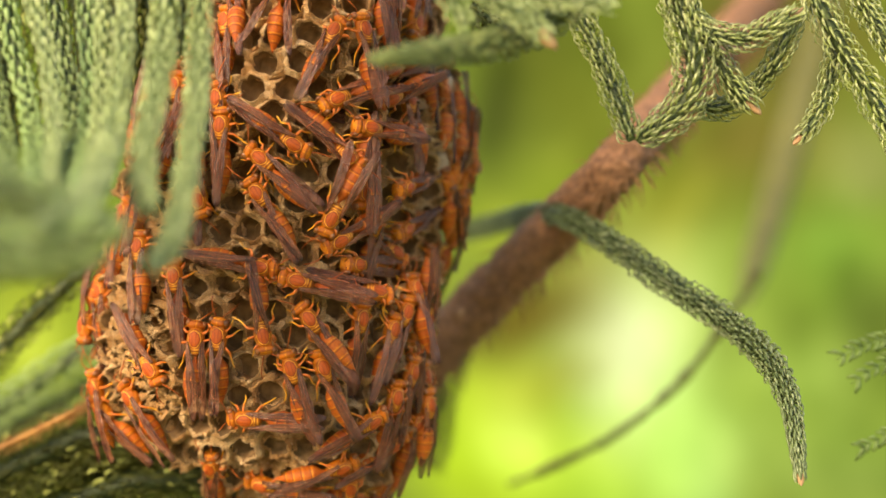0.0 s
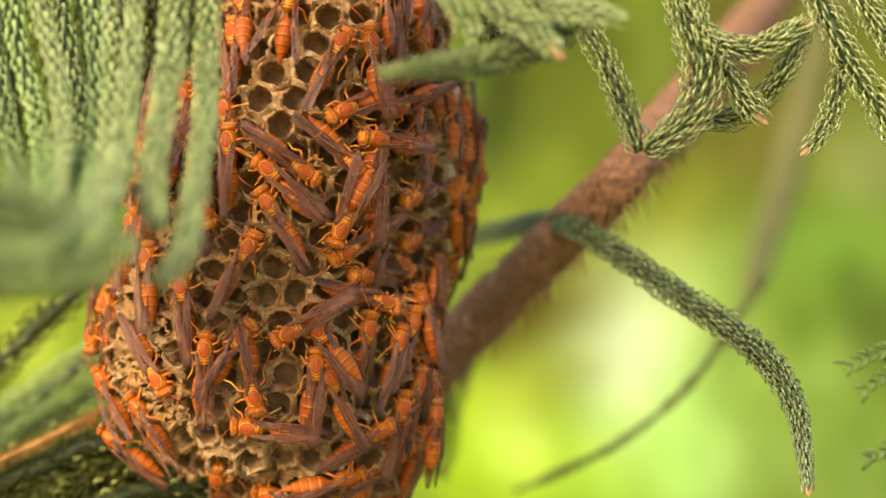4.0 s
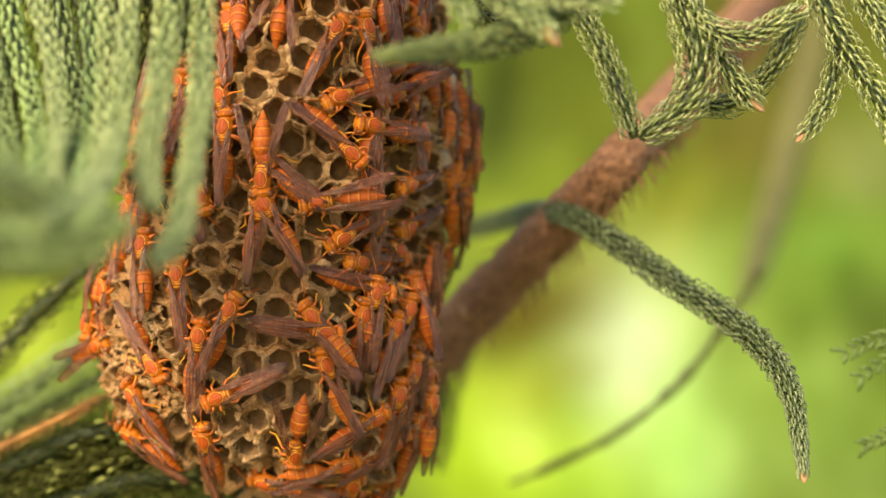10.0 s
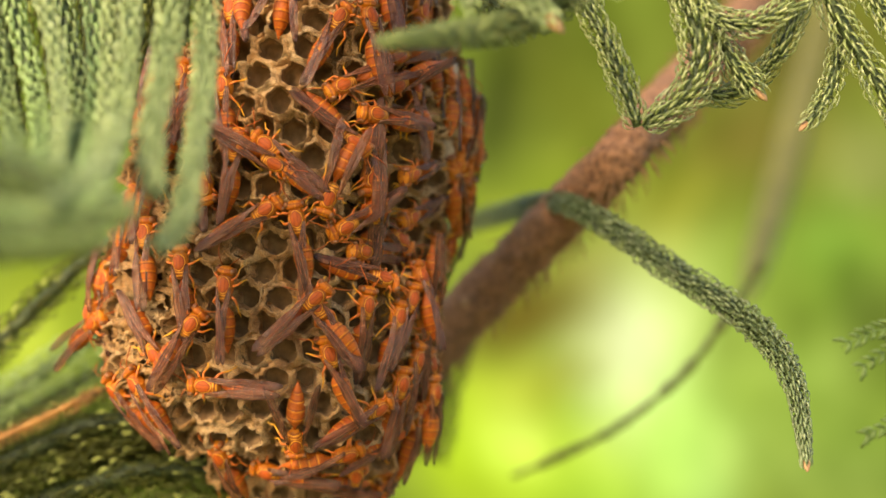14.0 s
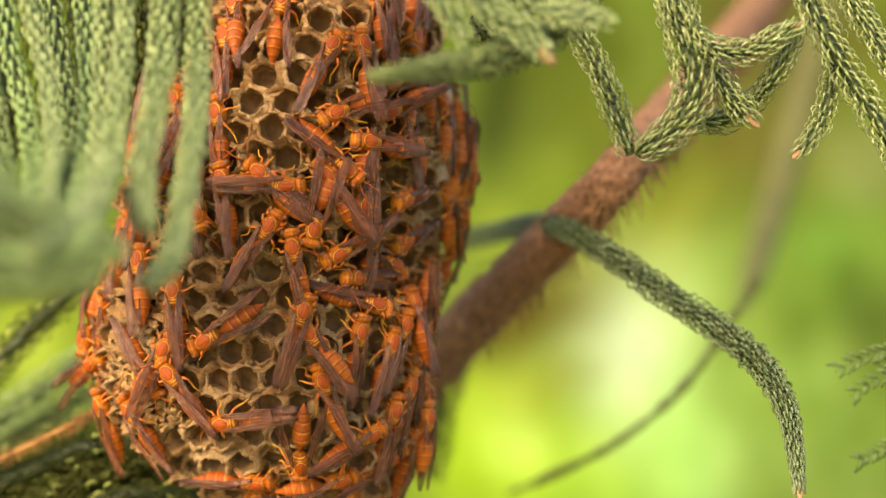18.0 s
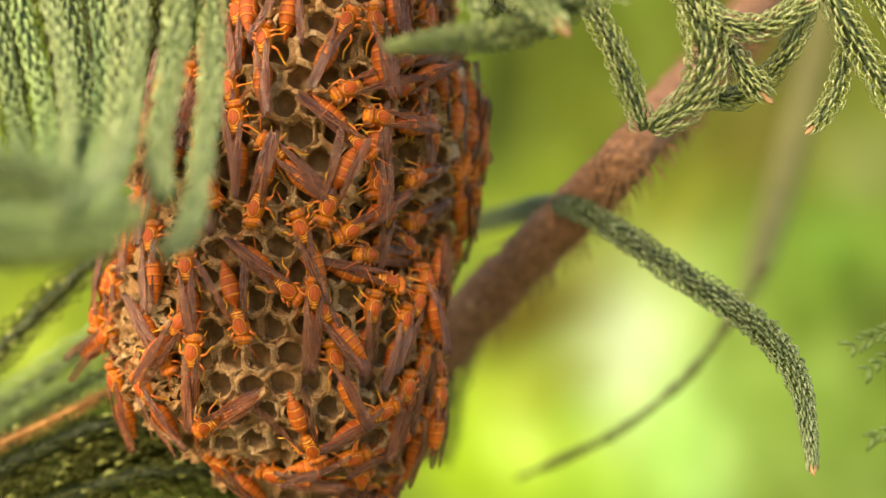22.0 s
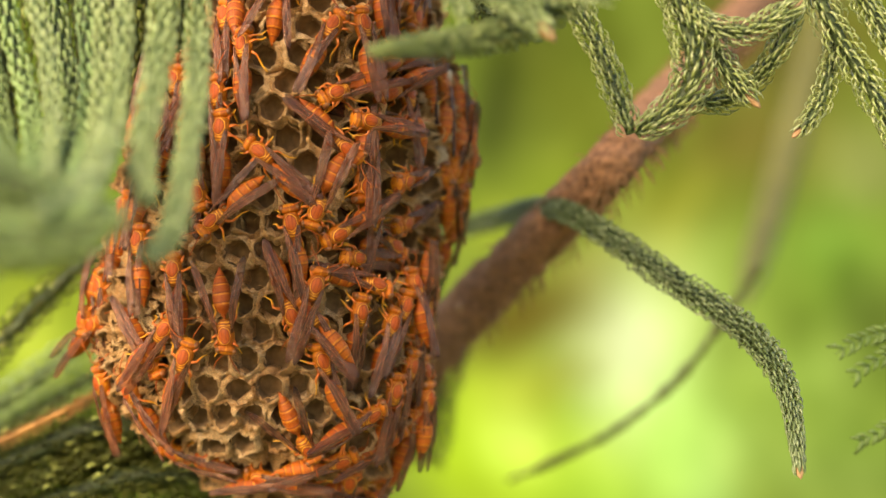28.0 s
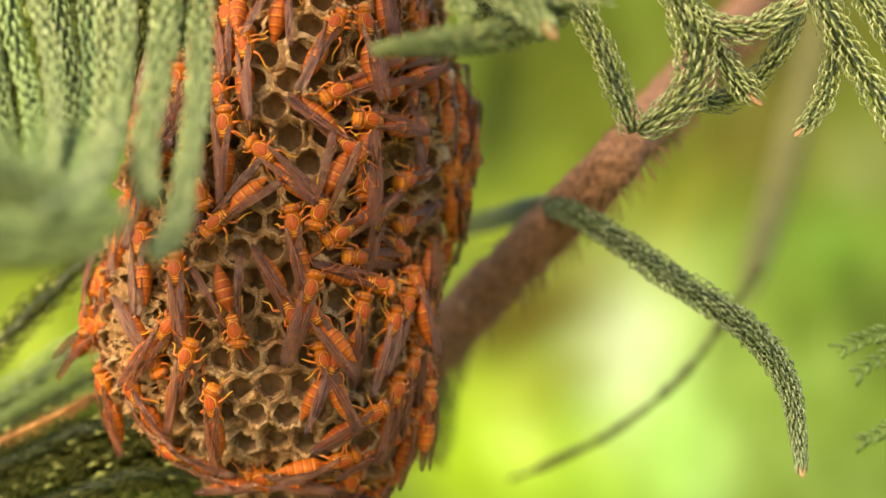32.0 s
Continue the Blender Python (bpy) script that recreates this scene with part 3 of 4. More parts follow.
def wing_mesh(side, spread, lift):
    """A lengthwise folded wing: a narrow dark blade with lengthwise pleats, stout leading edge and a drooping tip."""
    me = Mesh()
    nx, ny, length = 20, 9, 13.0
    ca, sa = math.cos(radians(spread)), math.sin(radians(spread)) * side
    for layer in (0, -0.06):
        for i in range(nx + 1):
            t = i / nx
            half = (0.2 + 0.74 * min(1, t * 2.0)) * (1 - 0.22 * t) * math.sqrt(max(0.03, 1 - (max(0, t - 0.8) / 0.205) ** 2))
            for j in range(ny):
                e = j / (ny - 1) * 2 - 1
                x, y = -t * length, e * half + 0.08 * math.sin(t * 5) * side - 0.25 * t * side
                z = 0.10 * (1 - e * e) + lift * math.sin(min(1, t * 2.2) * 1.57) - 1.25 * max(0, t - 0.35) ** 1.5 + layer
                z += (0.12 + 0.06 * math.sin(j * 2.1 + side)) * (j % 2) + 0.1 * noise.noise(Vector((t * 6, e * 2, side * 3.0))) - 0.16 * e * side + 0.08 * math.sin(9 * t + e * 3 + side) + 0.05 * math.sin(23 * t + 5 * e)
                me.v.append(Vector((0.1 + x * ca - y * sa, (1.2 - 0.55 * min(1, t * 3)) * side - x * sa + y * ca, 2.95 + z + 0.09 * side)) * MM)
    row, off = ny, (nx + 1) * ny
    for i in range(nx):
        for j in range(ny - 1):
            a, b, c, e = i * row + j, i * row + j + 1, (i + 1) * row + j + 1, (i + 1) * row + j
            me.f.append((a, b, c, e))
            me.f.append((off + e, off + c, off + b, off + a))
        for j, flip in ((0, 0), (ny - 1, 1)):
            a, e = i * row + j, (i + 1) * row + j
            q = (a, e, off + e, off + a)
            me.f.append(q if not flip else q[::-1])
    for i in (0, nx):
        for j in range(ny - 1):
            a = i * row + j
            me.f.append((a, off + a, off + a + 1, a + 1) if i == 0 else (a, a + 1, off + a + 1, off + a))
    skin = len(me.f)
    for j, reach in ((0 if side < 0 else ny - 1, 19), (3, 17), (6, 14)):
        me.tube([me.v[i * row + j] for i in range(reach)], [(0.06 - 0.002 * i) * MM for i in range(reach)], 4)
    data = me.data("wing", WING)
    data.materials.append(VEIN)
    data.polygons.foreach_set("material_index", [0] * skin + [1] * (len(me.f) - skin))
    return data


LABELS = ["orange-red paper wasp with dark wings folded along its back", "orange-red paper wasp with its dark wings half spread",
          "orange-red paper wasp with wings spread in a V over its abdomen"]


def build_wasps():
    """Three wasps, one for each way of holding the wings; the rest are copies."""
    parts, out = wasp_meshes(), []
    for label, spread, lift in zip(LABELS, (0, 9, 18), (0.55, 0.72, 0.9)):
        w = thing("wasp", label, "wasp", "wasps on the nest")
        for key in ("thorax", "abdomen", "head", "antennal", "antennar", "leg0l", "leg1l", "leg2l", "leg0r", "leg1r", "leg2r"):
            name = "antenna" if key.startswith("ant") else key[:3] if key.startswith("leg") else key
            ob = part(name, parts[key], None, w)
            if key == "head":
                for k in "lr":
                    part("eye", parts["eye" + k], None, ob, "dark compound eye")
        part("wing", wing_mesh(1, spread, lift), None, w, "dark brown folded wing")
        part("wing", wing_mesh(-1, spread, lift - 0.15), None, w, "dark brown folded wing")
        out.append(w)
    return out


def perch(u, v, heading, lift=0.3, roll=0.0, pitch=0.0):
    """A wasp's pose on the comb: u, v where its thorax is, heading in degrees from rightwards, up being 90."""
    a = comb_angle(u, v)
    nrm = comb_normal(a, v)
    up = (nrm + Vector((0, -0.45, 0))).normalized()
    h = Vector((math.cos(radians(heading)), 0, math.sin(radians(heading))))
    x = (h - up * h.dot(up)).normalized()
    y = up.cross(x)
    p = on_comb(a, v) + nrm * (0.0004 + lift * MM)
    chest = p + up * 2.2 * MM
    p += (at(u, v, chest.y - EYE.y) - chest) * 0.85
    m = Matrix((x, y, up)).transposed().to_4x4()
    m.translation = p
    return m @ pose(0, 0, 0, roll, pitch, 0)


# ---------------------------------------------------------------- twigs
def needles(path, radii, leaf, gap, wide, seed, hook=1.0):
    """Many incurved awl-shaped needles in a spiral round a twig, as one mesh."""
    rng = np.random.default_rng(seed)
    P, R = np.array([tuple(p) for p in path]), np.array(radii)
    seg = np.linalg.norm(np.diff(P, axis=0), axis=1)
    s = np.concatenate([[0], np.cumsum(seg)])
    n = max(30, int(s[-1] * 2 * math.pi * R.mean() / gap ** 2))
    pos = np.linspace(0, s[-1], n)
    base = np.stack([np.interp(pos, s, P[:, i]) for i in range(3)], 1)
    rad = np.interp(pos, s, R)
    ahead = np.stack([np.interp(np.minimum(pos + 1e-4, s[-1]), s, P[:, i]) for i in range(3)], 1)
    behind = np.stack([np.interp(np.maximum(pos - 1e-4, 0), s, P[:, i]) for i in range(3)], 1)
    T = ahead - behind
    T /= np.linalg.norm(T, axis=1, keepdims=True)
    ref = np.array([0.13, 0.93, 0.27])
    A = np.cross(T, ref)
    A /= np.linalg.norm(A, axis=1, keepdims=True)
    B = np.cross(T, A)
    ang = np.arange(n) * 2.39996 + rng.uniform(-0.14, 0.14, n)
    out = A * np.cos(ang)[:, None] + B * np.sin(ang)[:, None]
    side = np.cross(T, out)
    L = leaf * rng.uniform(0.8, 1.2, n)
    shape = [(0.30, -0.05, 0.95), (0.86, 0.0, 1.0), (1.24, 0.16, 0.95), (1.34, 0.46, 0.74), (1.12, 0.78, 0.14)]
    lift = rng.uniform(0.78, 1.12, n)
    rings = []
    for r, f, w in shape:
        c = base + out * (rad * (r if r < 0.5 else 0.5 + (r - 0.5) * hook) * lift)[:, None] + T * (L * f)[:, None]
        h = wide * w
        rings.append(np.stack([c + side * h, c + out * h * 0.8, c - side * h, c - out * h * 0.6], 1))
    V = np.stack(rings, 1).reshape(-1, 3)
    k, q = len(shape), 4
    one = [(i * q + j, i * q + (j + 1) % q, (i + 1) * q + (j + 1) % q, (i + 1) * q + j) for i in range(k - 1) for j in range(q)]
    faces = (np.array(one)[None] + (np.arange(n) * k * q)[:, None, None]).reshape(-1, 4)
    me = bpy.data.meshes.new("needles")
    me.vertices.add(len(V))
    me.vertices.foreach_set("co", V.ravel())
    me.loops.add(faces.size)
    me.loops.foreach_set("vertex_index", faces.ravel().astype(np.int32))
    me.polygons.add(len(faces))
    me.polygons.foreach_set("loop_start", np.arange(0, faces.size, 4, dtype=np.int32))
    me.polygons.foreach_set("use_smooth", np.ones(len(faces), dtype=bool))
    me.update(calc_edges=True)
    return me


SEED = [10]


def twig(owner, knots, leaf=22, gap=11.8, wide=2.8, material=None, bud=False, label="", hook=1.0, core=0.5):
    """A needle-clad twig through (u, v, d, half width) knots: its stem with the needles and the bud at its end."""
    d = knots[len(knots) // 2][2]
    unit = d / F
    path, radii = curve(knots, 12 * unit)
    stem = part("twig", Mesh().tube(path, [r * core for r in radii], 8), STEM_PALE if material is NEEDLE_PALE else STEM, owner, label)
    SEED[0] += 1
    me = needles(path, radii, leaf * unit, gap * unit, wide * unit, SEED[0], hook)
    me.materials.append(material or NEEDLE)
    part("needles", me, None, stem, kind="stuff")
    if bud:
        e = (path[-1] - path[-3]).normalized()
        r = radii[-1]
        part("bud", Mesh().tube([path[-1] - e * r * 0.6, path[-1] + e * r * 0.3, path[-1] + e * r * 1.6, path[-1] + e * r * 2.3],
                                [r * 0.6, r * 0.8, r * 0.55, r * 0.12], 8, lump=0.3, grain=900), BUD, stem, "pinkish brown growing tip")
    return stem


def hairs(path, radii, n, length, seed, lower=True):
    """Dry brown needle stubs that hang from a branch."""
    rnd, me = random.Random(seed), Mesh()
    for _ in range(n):
        i = rnd.randrange(1, len(path) - 1)
        t = (path[i + 1] - path[i - 1]).normalized()
        side = Vector((rnd.uniform(-1, 1), rnd.uniform(-1, 0.2), rnd.uniform(-1.2, 0.1 if lower else 1.2)))
        o = (side - t * side.dot(t)).normalized()
        b = path[i] + o * radii[i] * 0.9
        l = length * rnd.uniform(0.4, 1.2)
        tip = b + o * l * 0.8 - t * l * rnd.uniform(0.1, 0.6) + Vector((0, 0, -l * 0.3))
        me.tube([b, (b + tip) / 2 + o * l * 0.08, tip], [l * 0.032, l * 0.024, l * 0.008], 4)
    return me


LONG = (30, 12.6, 2.9)  # needle length, spacing and half width of the long-needled twigs


def build_main_branch():
    b = thing("pine_branch", "brown bark pine branch with scaly green needle-clad twigs", "branch")
    path, radii = curve([(560, 874, 0.36, 56), (690, 708, 0.352, 55), (790, 598, 0.345, 48), (900, 484, 0.335, 46), (1000, 386, 0.318, 44),
                         (1085, 299, 0.300, 43), (1150, 222, 0.32, 39), (1250, 110, 0.40, 36), (1330, 20, 0.48, 34), (1420, -90, 0.56, 34)], 0.0006)
    rough = [r * (1 + 0.10 * noise.noise(p * 420)) for p, r in zip(path, radii)]
    stem = part("limb", Mesh().tube(path, rough, 36, lump=0.14, grain=300), BARK, b, "rough reddish brown bark")
    part("dry_needles", hairs(path, radii, 1900, 0.0046, 3), HAIR, b, "fringe of dry brown needles", kind="stuff")
    knot = at(815, 553, 0.333)
    part("leaf_scar", Mesh().ball(knot, (0.0006, 0.0014, 0.0012), 6, 8), BUD, b, "pale leaf scar")
    d = 0.252
    twig(b, [(1118, 250, d, 16), (1098, 190, d, 20), (1062, 100, d, 20), (1020, 20, d, 19), (985, -60, d, 18)], *LONG)
    twig(b, [(1128, 250, d, 16), (1180, 215, d, 24), (1222, 165, d, 30), (1228, 100, d, 30), (1208, 30, d, 28), (1190, -60, d, 26)], 35, 13.8, 3.2, hook=1.05)
    twig(b, [(1180, -40, d, 20), (1215, 30, d, 22), (1262, 62, d, 20), (1320, 68, d, 18), (1370, 45, d, 17), (1402, 26, d, 10)], *LONG, bud=True)
    d = 0.256
    twig(b, [(1225, 30, d, 18), (1262, 90, d, 20), (1290, 140, d, 20), (1312, 168, d, 20), (1326, 182, d, 13)], *LONG, bud=True)
    twig(b, [(1235, 190, d + .004, 18), (1285, 190, d + .006, 17), (1335, 155, d + .004, 16), (1372, 110, d, 16), (1395, 60, d, 16), (1408, 25, d, 14)], *LONG)
    twig(b, [(1418, -60, d, 20), (1455, 20, d, 22), (1490, 85, d, 22), (1530, 150, d, 21), (1565, 210, d, 20), (1610, 290, d, 18)], 31, 14.5, 3.1, hook=1.08)
    twig(b, [(1482, 60, d + .004, 14), (1472, 130, d + .004, 16), (1455, 190, d + .002, 15), (1430, 228, d, 13), (1416, 243, d, 8)], 26, 13, 2.6, hook=1.1, bud=True)
    twig(b, [(1488, -60, d, 16), (1530, 10, d, 19), (1568, 75, d, 18), (1610, 140, d, 18)], *LONG)
    # the long arching twig
    twig(b, [(790, 418, 0.43, 17), (880, 396, 0.39, 18), (945, 379, 0.338, 19), (1000, 384, 0.304, 20), (1080, 430, 0.293, 24), (1180, 500, 0.286, 26),
             (1280, 565, 0.280, 27), (1350, 625, 0.270, 26), (1390, 690, 0.262, 21), (1406, 760, 0.257, 15), (1416, 838, 0.254, 10)], 22, 11.4, 3.0, NEEDLE_OLIVE, bud=True, hook=0.62)
    return b


def build_top_spray():
    b = thing("pine_spray", "pale green pine twigs close before the nest's upper edge", "branch")
    d = 0.221
    twig(b, [(652, 106, d - .014, 8), (700, 100, d - .013, 14), (770, 92, d - .008, 19), (850, 82, d, 24), (930, 62, d + .008, 24), (1010, 10, d + .012, 22), (1060, -60, d + .012, 22)],
         28, 14, 3.4, NEEDLE_LIT)
    # dark needles in place of the shade behind the spray
    twig(b, [(836, 12, d + .036, 18), (860, 32, d + .034, 24), (900, 50, d + .032, 26), (960, 40, d + .03, 22)], 28, 15, 3.4, NEEDLE_SHADED)
    twig(b, [(760, -60, d, 18), (800, 0, d, 20), (828, 42, d, 16)], 24, 15, 3.6, NEEDLE_PALE)
    twig(b, [(800, -70, d, 20), (870, -5, d, 22), (930, 30, d, 22), (962, 62, d, 15)], 24, 15, 3.6, NEEDLE_PALE, bud=True)
    twig(b, [(880, -60, d + .004, 20), (960, -10, d + .004, 20), (1030, -2, d, 18), (1078, 8, d, 12)], 24, 15, 3.6, NEEDLE_PALE)
    return b


def build_front_fronds():
    b = thing("pine_frond", "pale blue-green pine twigs hanging close before the nest", "branch")
    # twigs that hang from above, bending towards the viewer and aside at their lower ends
    # strands further back take darker greens, painting the shade of the gaps
    for shade, knots in [
        (NEEDLE_SOFT, [(-92, -60, .241, 20), (-70, 100, .238, 20), (-50, 240, .23, 20), (-40, 340, .2, 20)]),
        (NEEDLE_MID, [(-40, -60, .241, 20), (-18, 100, .238, 20), (8, 240, .228, 20), (20, 340, .2, 20)]),
        (NEEDLE_SOFT, [(2, -60, .241, 19), (18, 60, .239, 19), (44, 160, .235, 19), (62, 260, .222, 20), (60, 345, .195, 18)]),
        (NEEDLE_PALE, [(46, -60, .230, 15), (60, 10, .230, 16), (79, 80, .227, 17), (92, 160, .222, 17), (96, 250, .213, 16), (90, 330, .195, 13)]),
        (NEEDLE_MID, [(86, -60, .246, 19), (104, 60, .244, 20), (122, 140, .240, 20), (132, 230, .231, 20), (126, 310, .208, 20), (100, 385, .18, 18)]),
        (NEEDLE_SOFT, [(146, -60, .240, 16), (154, 60, .238, 17), (160, 160, .231, 17), (154, 260, .218, 17), (138, 335, .192, 17)]),
        (NEEDLE_PALE, [(180, -60, .232, 15), (182, 60, .230, 16), (181, 160, .226, 17), (172, 260, .213, 18), (148, 342, .188, 18), (96, 392, .17, 16)]),
        (NEEDLE_PALE, [(224, -60, .227, 19), (222, 40, .225, 20), (215, 130, .221, 21), (204, 220, .212, 22), (186, 302, .196, 22), (146, 368, .176, 20), (70, 404, .165, 18)]),
    ]:
        twig(b, [(u, v, d, w * 0.8) for u, v, d, w in knots], 32, 18, 5.2, shade, core=0.66, hook=0.85)
    for d, w, pts in [(0.172, 30, [(-140, 318), (-40, 322), (50, 352), (120, 400)]), (0.168, 32, [(-200, 412), (-80, 432), (60, 440), (150, 428), (192, 385)]),
                      (0.174, 28, [(-160, 372), (-60, 376), (40, 396), (130, 420)]), (0.18, 24, [(-140, 470), (-20, 474), (80, 468), (160, 448)]),
                      (0.19, 24, [(40, 380), (100, 410), (150, 425), (196, 400)])]:
        twig(b, [(u, v, d, w) for u, v in pts], 26, 19, 6, NEEDLE_MID if d in (0.172, 0.18) else NEEDLE_SOFT, core=0.7)
    # their unseen upper runs are added to shade the nest's right side
    hanging = [
        (0.226, 19, [(350, -420), (328, -240), (300, -60), (291, 40), (284, 110), (266, 205), (252, 290), (256, 345), (260, 368)]),
        (0.228, 17, [(430, -440), (390, -250), (357, -60), (352, 60), (350, 140), (343, 220), (326, 330), (312, 405), (290, 448), (268, 466)]),
    ]
    for d, w, pts in hanging:
        n = len(pts)
        twig(b, [(u, v, d - 0.036 * max(0, v - 60) / 400, w * (0.6 if i == n - 1 else 1)) for i, (u, v) in enumerate(pts)], 30, 17, 5.0, NEEDLE_PALE, core=0.7)
    # dark needles paint the shade between them and the nest; the last four are unseen, overhead
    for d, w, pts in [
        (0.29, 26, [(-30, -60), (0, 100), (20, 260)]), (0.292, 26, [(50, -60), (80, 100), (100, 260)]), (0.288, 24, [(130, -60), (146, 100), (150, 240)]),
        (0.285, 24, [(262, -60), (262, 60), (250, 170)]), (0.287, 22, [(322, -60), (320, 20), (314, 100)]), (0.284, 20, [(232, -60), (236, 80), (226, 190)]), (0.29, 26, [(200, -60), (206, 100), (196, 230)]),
        # added out of view to cut the light on the nest's top
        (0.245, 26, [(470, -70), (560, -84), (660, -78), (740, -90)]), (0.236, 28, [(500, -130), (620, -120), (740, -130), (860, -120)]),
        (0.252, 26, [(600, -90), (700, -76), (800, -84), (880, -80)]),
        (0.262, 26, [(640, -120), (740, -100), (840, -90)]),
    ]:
        twig(b, [(u, v, d, w) for u, v in pts], 26, 15, 3.4, NEEDLE_SHADED)
    return b


def build_back_fronds():
    b = thing("pine_frond", "pine twigs behind the nest, most with shade painted into the needles", "branch")
    for d, w, pts in [
        (0.315, 24, [(-160, 780), (-60, 680), (0, 618), (60, 558), (130, 492), (230, 410)]), (0.345, 26, [(-160, 825), (-60, 765), (30, 705), (120, 640), (220, 570)]),
        (0.35, 20, [(-160, 860), (-60, 805), (60, 735), (150, 685), (260, 620)]),
    ]:
        twig(b, [(u, v, d, w) for u, v in pts], 24, 15, 3.2, NEEDLE_SHADED if d < 0.342 else NEEDLE_SOFT)
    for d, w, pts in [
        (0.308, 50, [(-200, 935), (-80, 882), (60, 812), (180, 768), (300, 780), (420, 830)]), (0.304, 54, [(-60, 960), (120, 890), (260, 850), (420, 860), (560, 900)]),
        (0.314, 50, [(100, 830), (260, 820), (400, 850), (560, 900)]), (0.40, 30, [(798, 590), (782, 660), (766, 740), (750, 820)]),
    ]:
        twig(b, [(u, v, d, w) for u, v in pts], 30, 13, 2.5, NEEDLE_SHADED, core=0.36)
    path, radii = curve([(-200, 880, 0.298, 5), (-80, 828, 0.298, 5), (0, 792, 0.298, 5), (60, 764, 0.298, 5), (120, 735, 0.298, 5), (176, 708, 0.31, 4), (240, 690, 0.318, 3)], 0.0008)
    part("limb", Mesh().tube(path, radii, 8), DRY, b, "orange-brown dry stem")
    part("dry_needles", hairs(path, radii, 1300, 0.0017, 8, False), DRY, b, kind="stuff")
    return b


def build_far_twigs():
    b = thing("bare_twig", "thin grey-green drooping twigs far behind the nest", "twig")
    path, radii = curve([(1480, -60, 1.0, 28), (1425, 150, 1.0, 28), (1375, 340, 0.96, 27), (1342, 450, 0.9, 24), (1325, 505, 0.86, 16), (1312, 540, 0.84, 6)], 0.002)
    part("stem", Mesh().tube(path, radii, 10), FAR_WOOD, b)
    path, radii = curve([(1340, 480, 0.41, 8), (1270, 590, 0.40, 8), (1190, 690, 0.40, 7),
                         (1080, 775, 0.40, 7), (980, 825, 0.41, 7), (900, 858, 0.42, 4)], 0.0008)
    part("side_twig", Mesh().tube(path, [r * (1.1 + 0.7 * noise.noise(p * 260)) for p, r in zip(path, radii)], 10, lump=0.3, grain=500), FAR_WOOD, b)
    rnd = random.Random(5)
    for rows in [((1612, 588), (1557, 603), (1512, 618), (1478, 638)), ((1612, 622), (1572, 638), (1537, 658), (1506, 680)),
                 ((1600, 758), (1570, 770), (1540, 785), (1520, 795))]:
        fern = thing("fern_spray", "small soft green feathery leaf spray", "leaf", "sprays beside the long twig")
        d = 0.288
        spine, radii = curve([(u, v, d, 2.2 - 0.4 * i) for i, (u, v) in enumerate(rows)], 0.0014)
        part("stalk", Mesh().tube(spine, radii, 6), FAR_LEAF, fern)
        for i in range(1, len(spine) - 1):
            t = (spine[i + 1] - spine[i - 1]).normalized()
            for side in (1, -1):
                l = 27 * d / F * rnd.uniform(0.75, 1.15)
                o = (t.cross(Vector((0, 1, 0))) * side + Vector((0, rnd.uniform(-0.5, 0.5), 0))).normalized()
                tip = spine[i] + (t * 0.8 + o * 0.62) * l
                mid = spine[i] + (t * 0.36 + o * 0.40) * l
                part("leaflet", Mesh().tube([spine[i], mid, tip], [0.0003, 0.0007, 0.00025], 6, squash=0.6), FAR_LEAF, fern)


build_main_branch()
build_top_spray()
build_front_fronds()
build_back_fronds()
build_far_twigs()

# wasps that keep their place: wings (0 folded, 1 half, 2 spread), then u, v, heading
STILL = [
    (0, 402, 45, 100), (2, 500, -18, 80), (0, 592, 66, 62), (1, 591, 182, 205), (0, 690, 60, 265), (0, 705, 235, 350), (0, 616, 270, 318), (0, 655, 280, 85),
    (0, 710, 330, 180), (0, 710, 410, 178), (0, 692, 450, 335), (0, 622, 470, 180), (0, 465, 287, 140), (0, 392, 178, 95),
    (0, 300, 250, 215), (0, 240, 235, 265), (0, 226, 385, 85), (0, 308, 495, 95), (0, 266, 652, 308), (0, 552, 570, 125), (0, 633, 565, 85), (0, 715, 560, 60),
    (0, 570, 655, 113), (0, 152, 575, 262), (0, 240, 705, 125), (0, 722, 660, 80), (0, 750, 672, 100), (0, 735, 752, 78), (0, 690, 785, 15),
    (0, 620, 862, 95), (0, 545, 868, 150), (0, 470, 858, 175), (0, 824, 222, 95), (0, 808, 250, 275), (1, 785, 335, 120), (0, 815, 365, 100), (0, 800, 415, 80),
    (0, 760, 465, 95), (0, 778, 165, 80), (0, 640, 60, 100), (0, 730, 40, 250), (0, 690, 590, 65), (0, 650, 230, 175), (0, 690, 170, 200),
    (0, 735, 600, 95), (0, 690, 850, 60), (0, 320, 230, 60), (0, 798, 305, 250),
    (0, 660, 400, 80), (0, 640, 335, 262), (0, 730, 520, 100), (0, 660, 520, 352), (0, 600, 425, 200), (0, 752, 560, 272), (0, 700, 705, 80), (0, 650, 745, 20),
    (0, 600, 825, 10), (0, 814, 318, 262), (0, 740, 105, 100), (0, 690, 122, 190), (0, 722, 185, 97), (0, 335, 300, 100), (0, 350, 352, 280),
    (0, 250, 445, 98), (0, 182, 520, 95), (0, 262, 330, 82), (0, 312, 160, 100), (0, 420, -10, 110), (0, 760, 720, 95), (0, 655, 890, 80), (0, 668, -25, 92), (0, 736, -14, 88),
]
# of these, the ones that raise their heads towards the viewer, with the abdomen in a cell
FACING = ((591, 182), (710, 330), (710, 410), (622, 470), (705, 235))
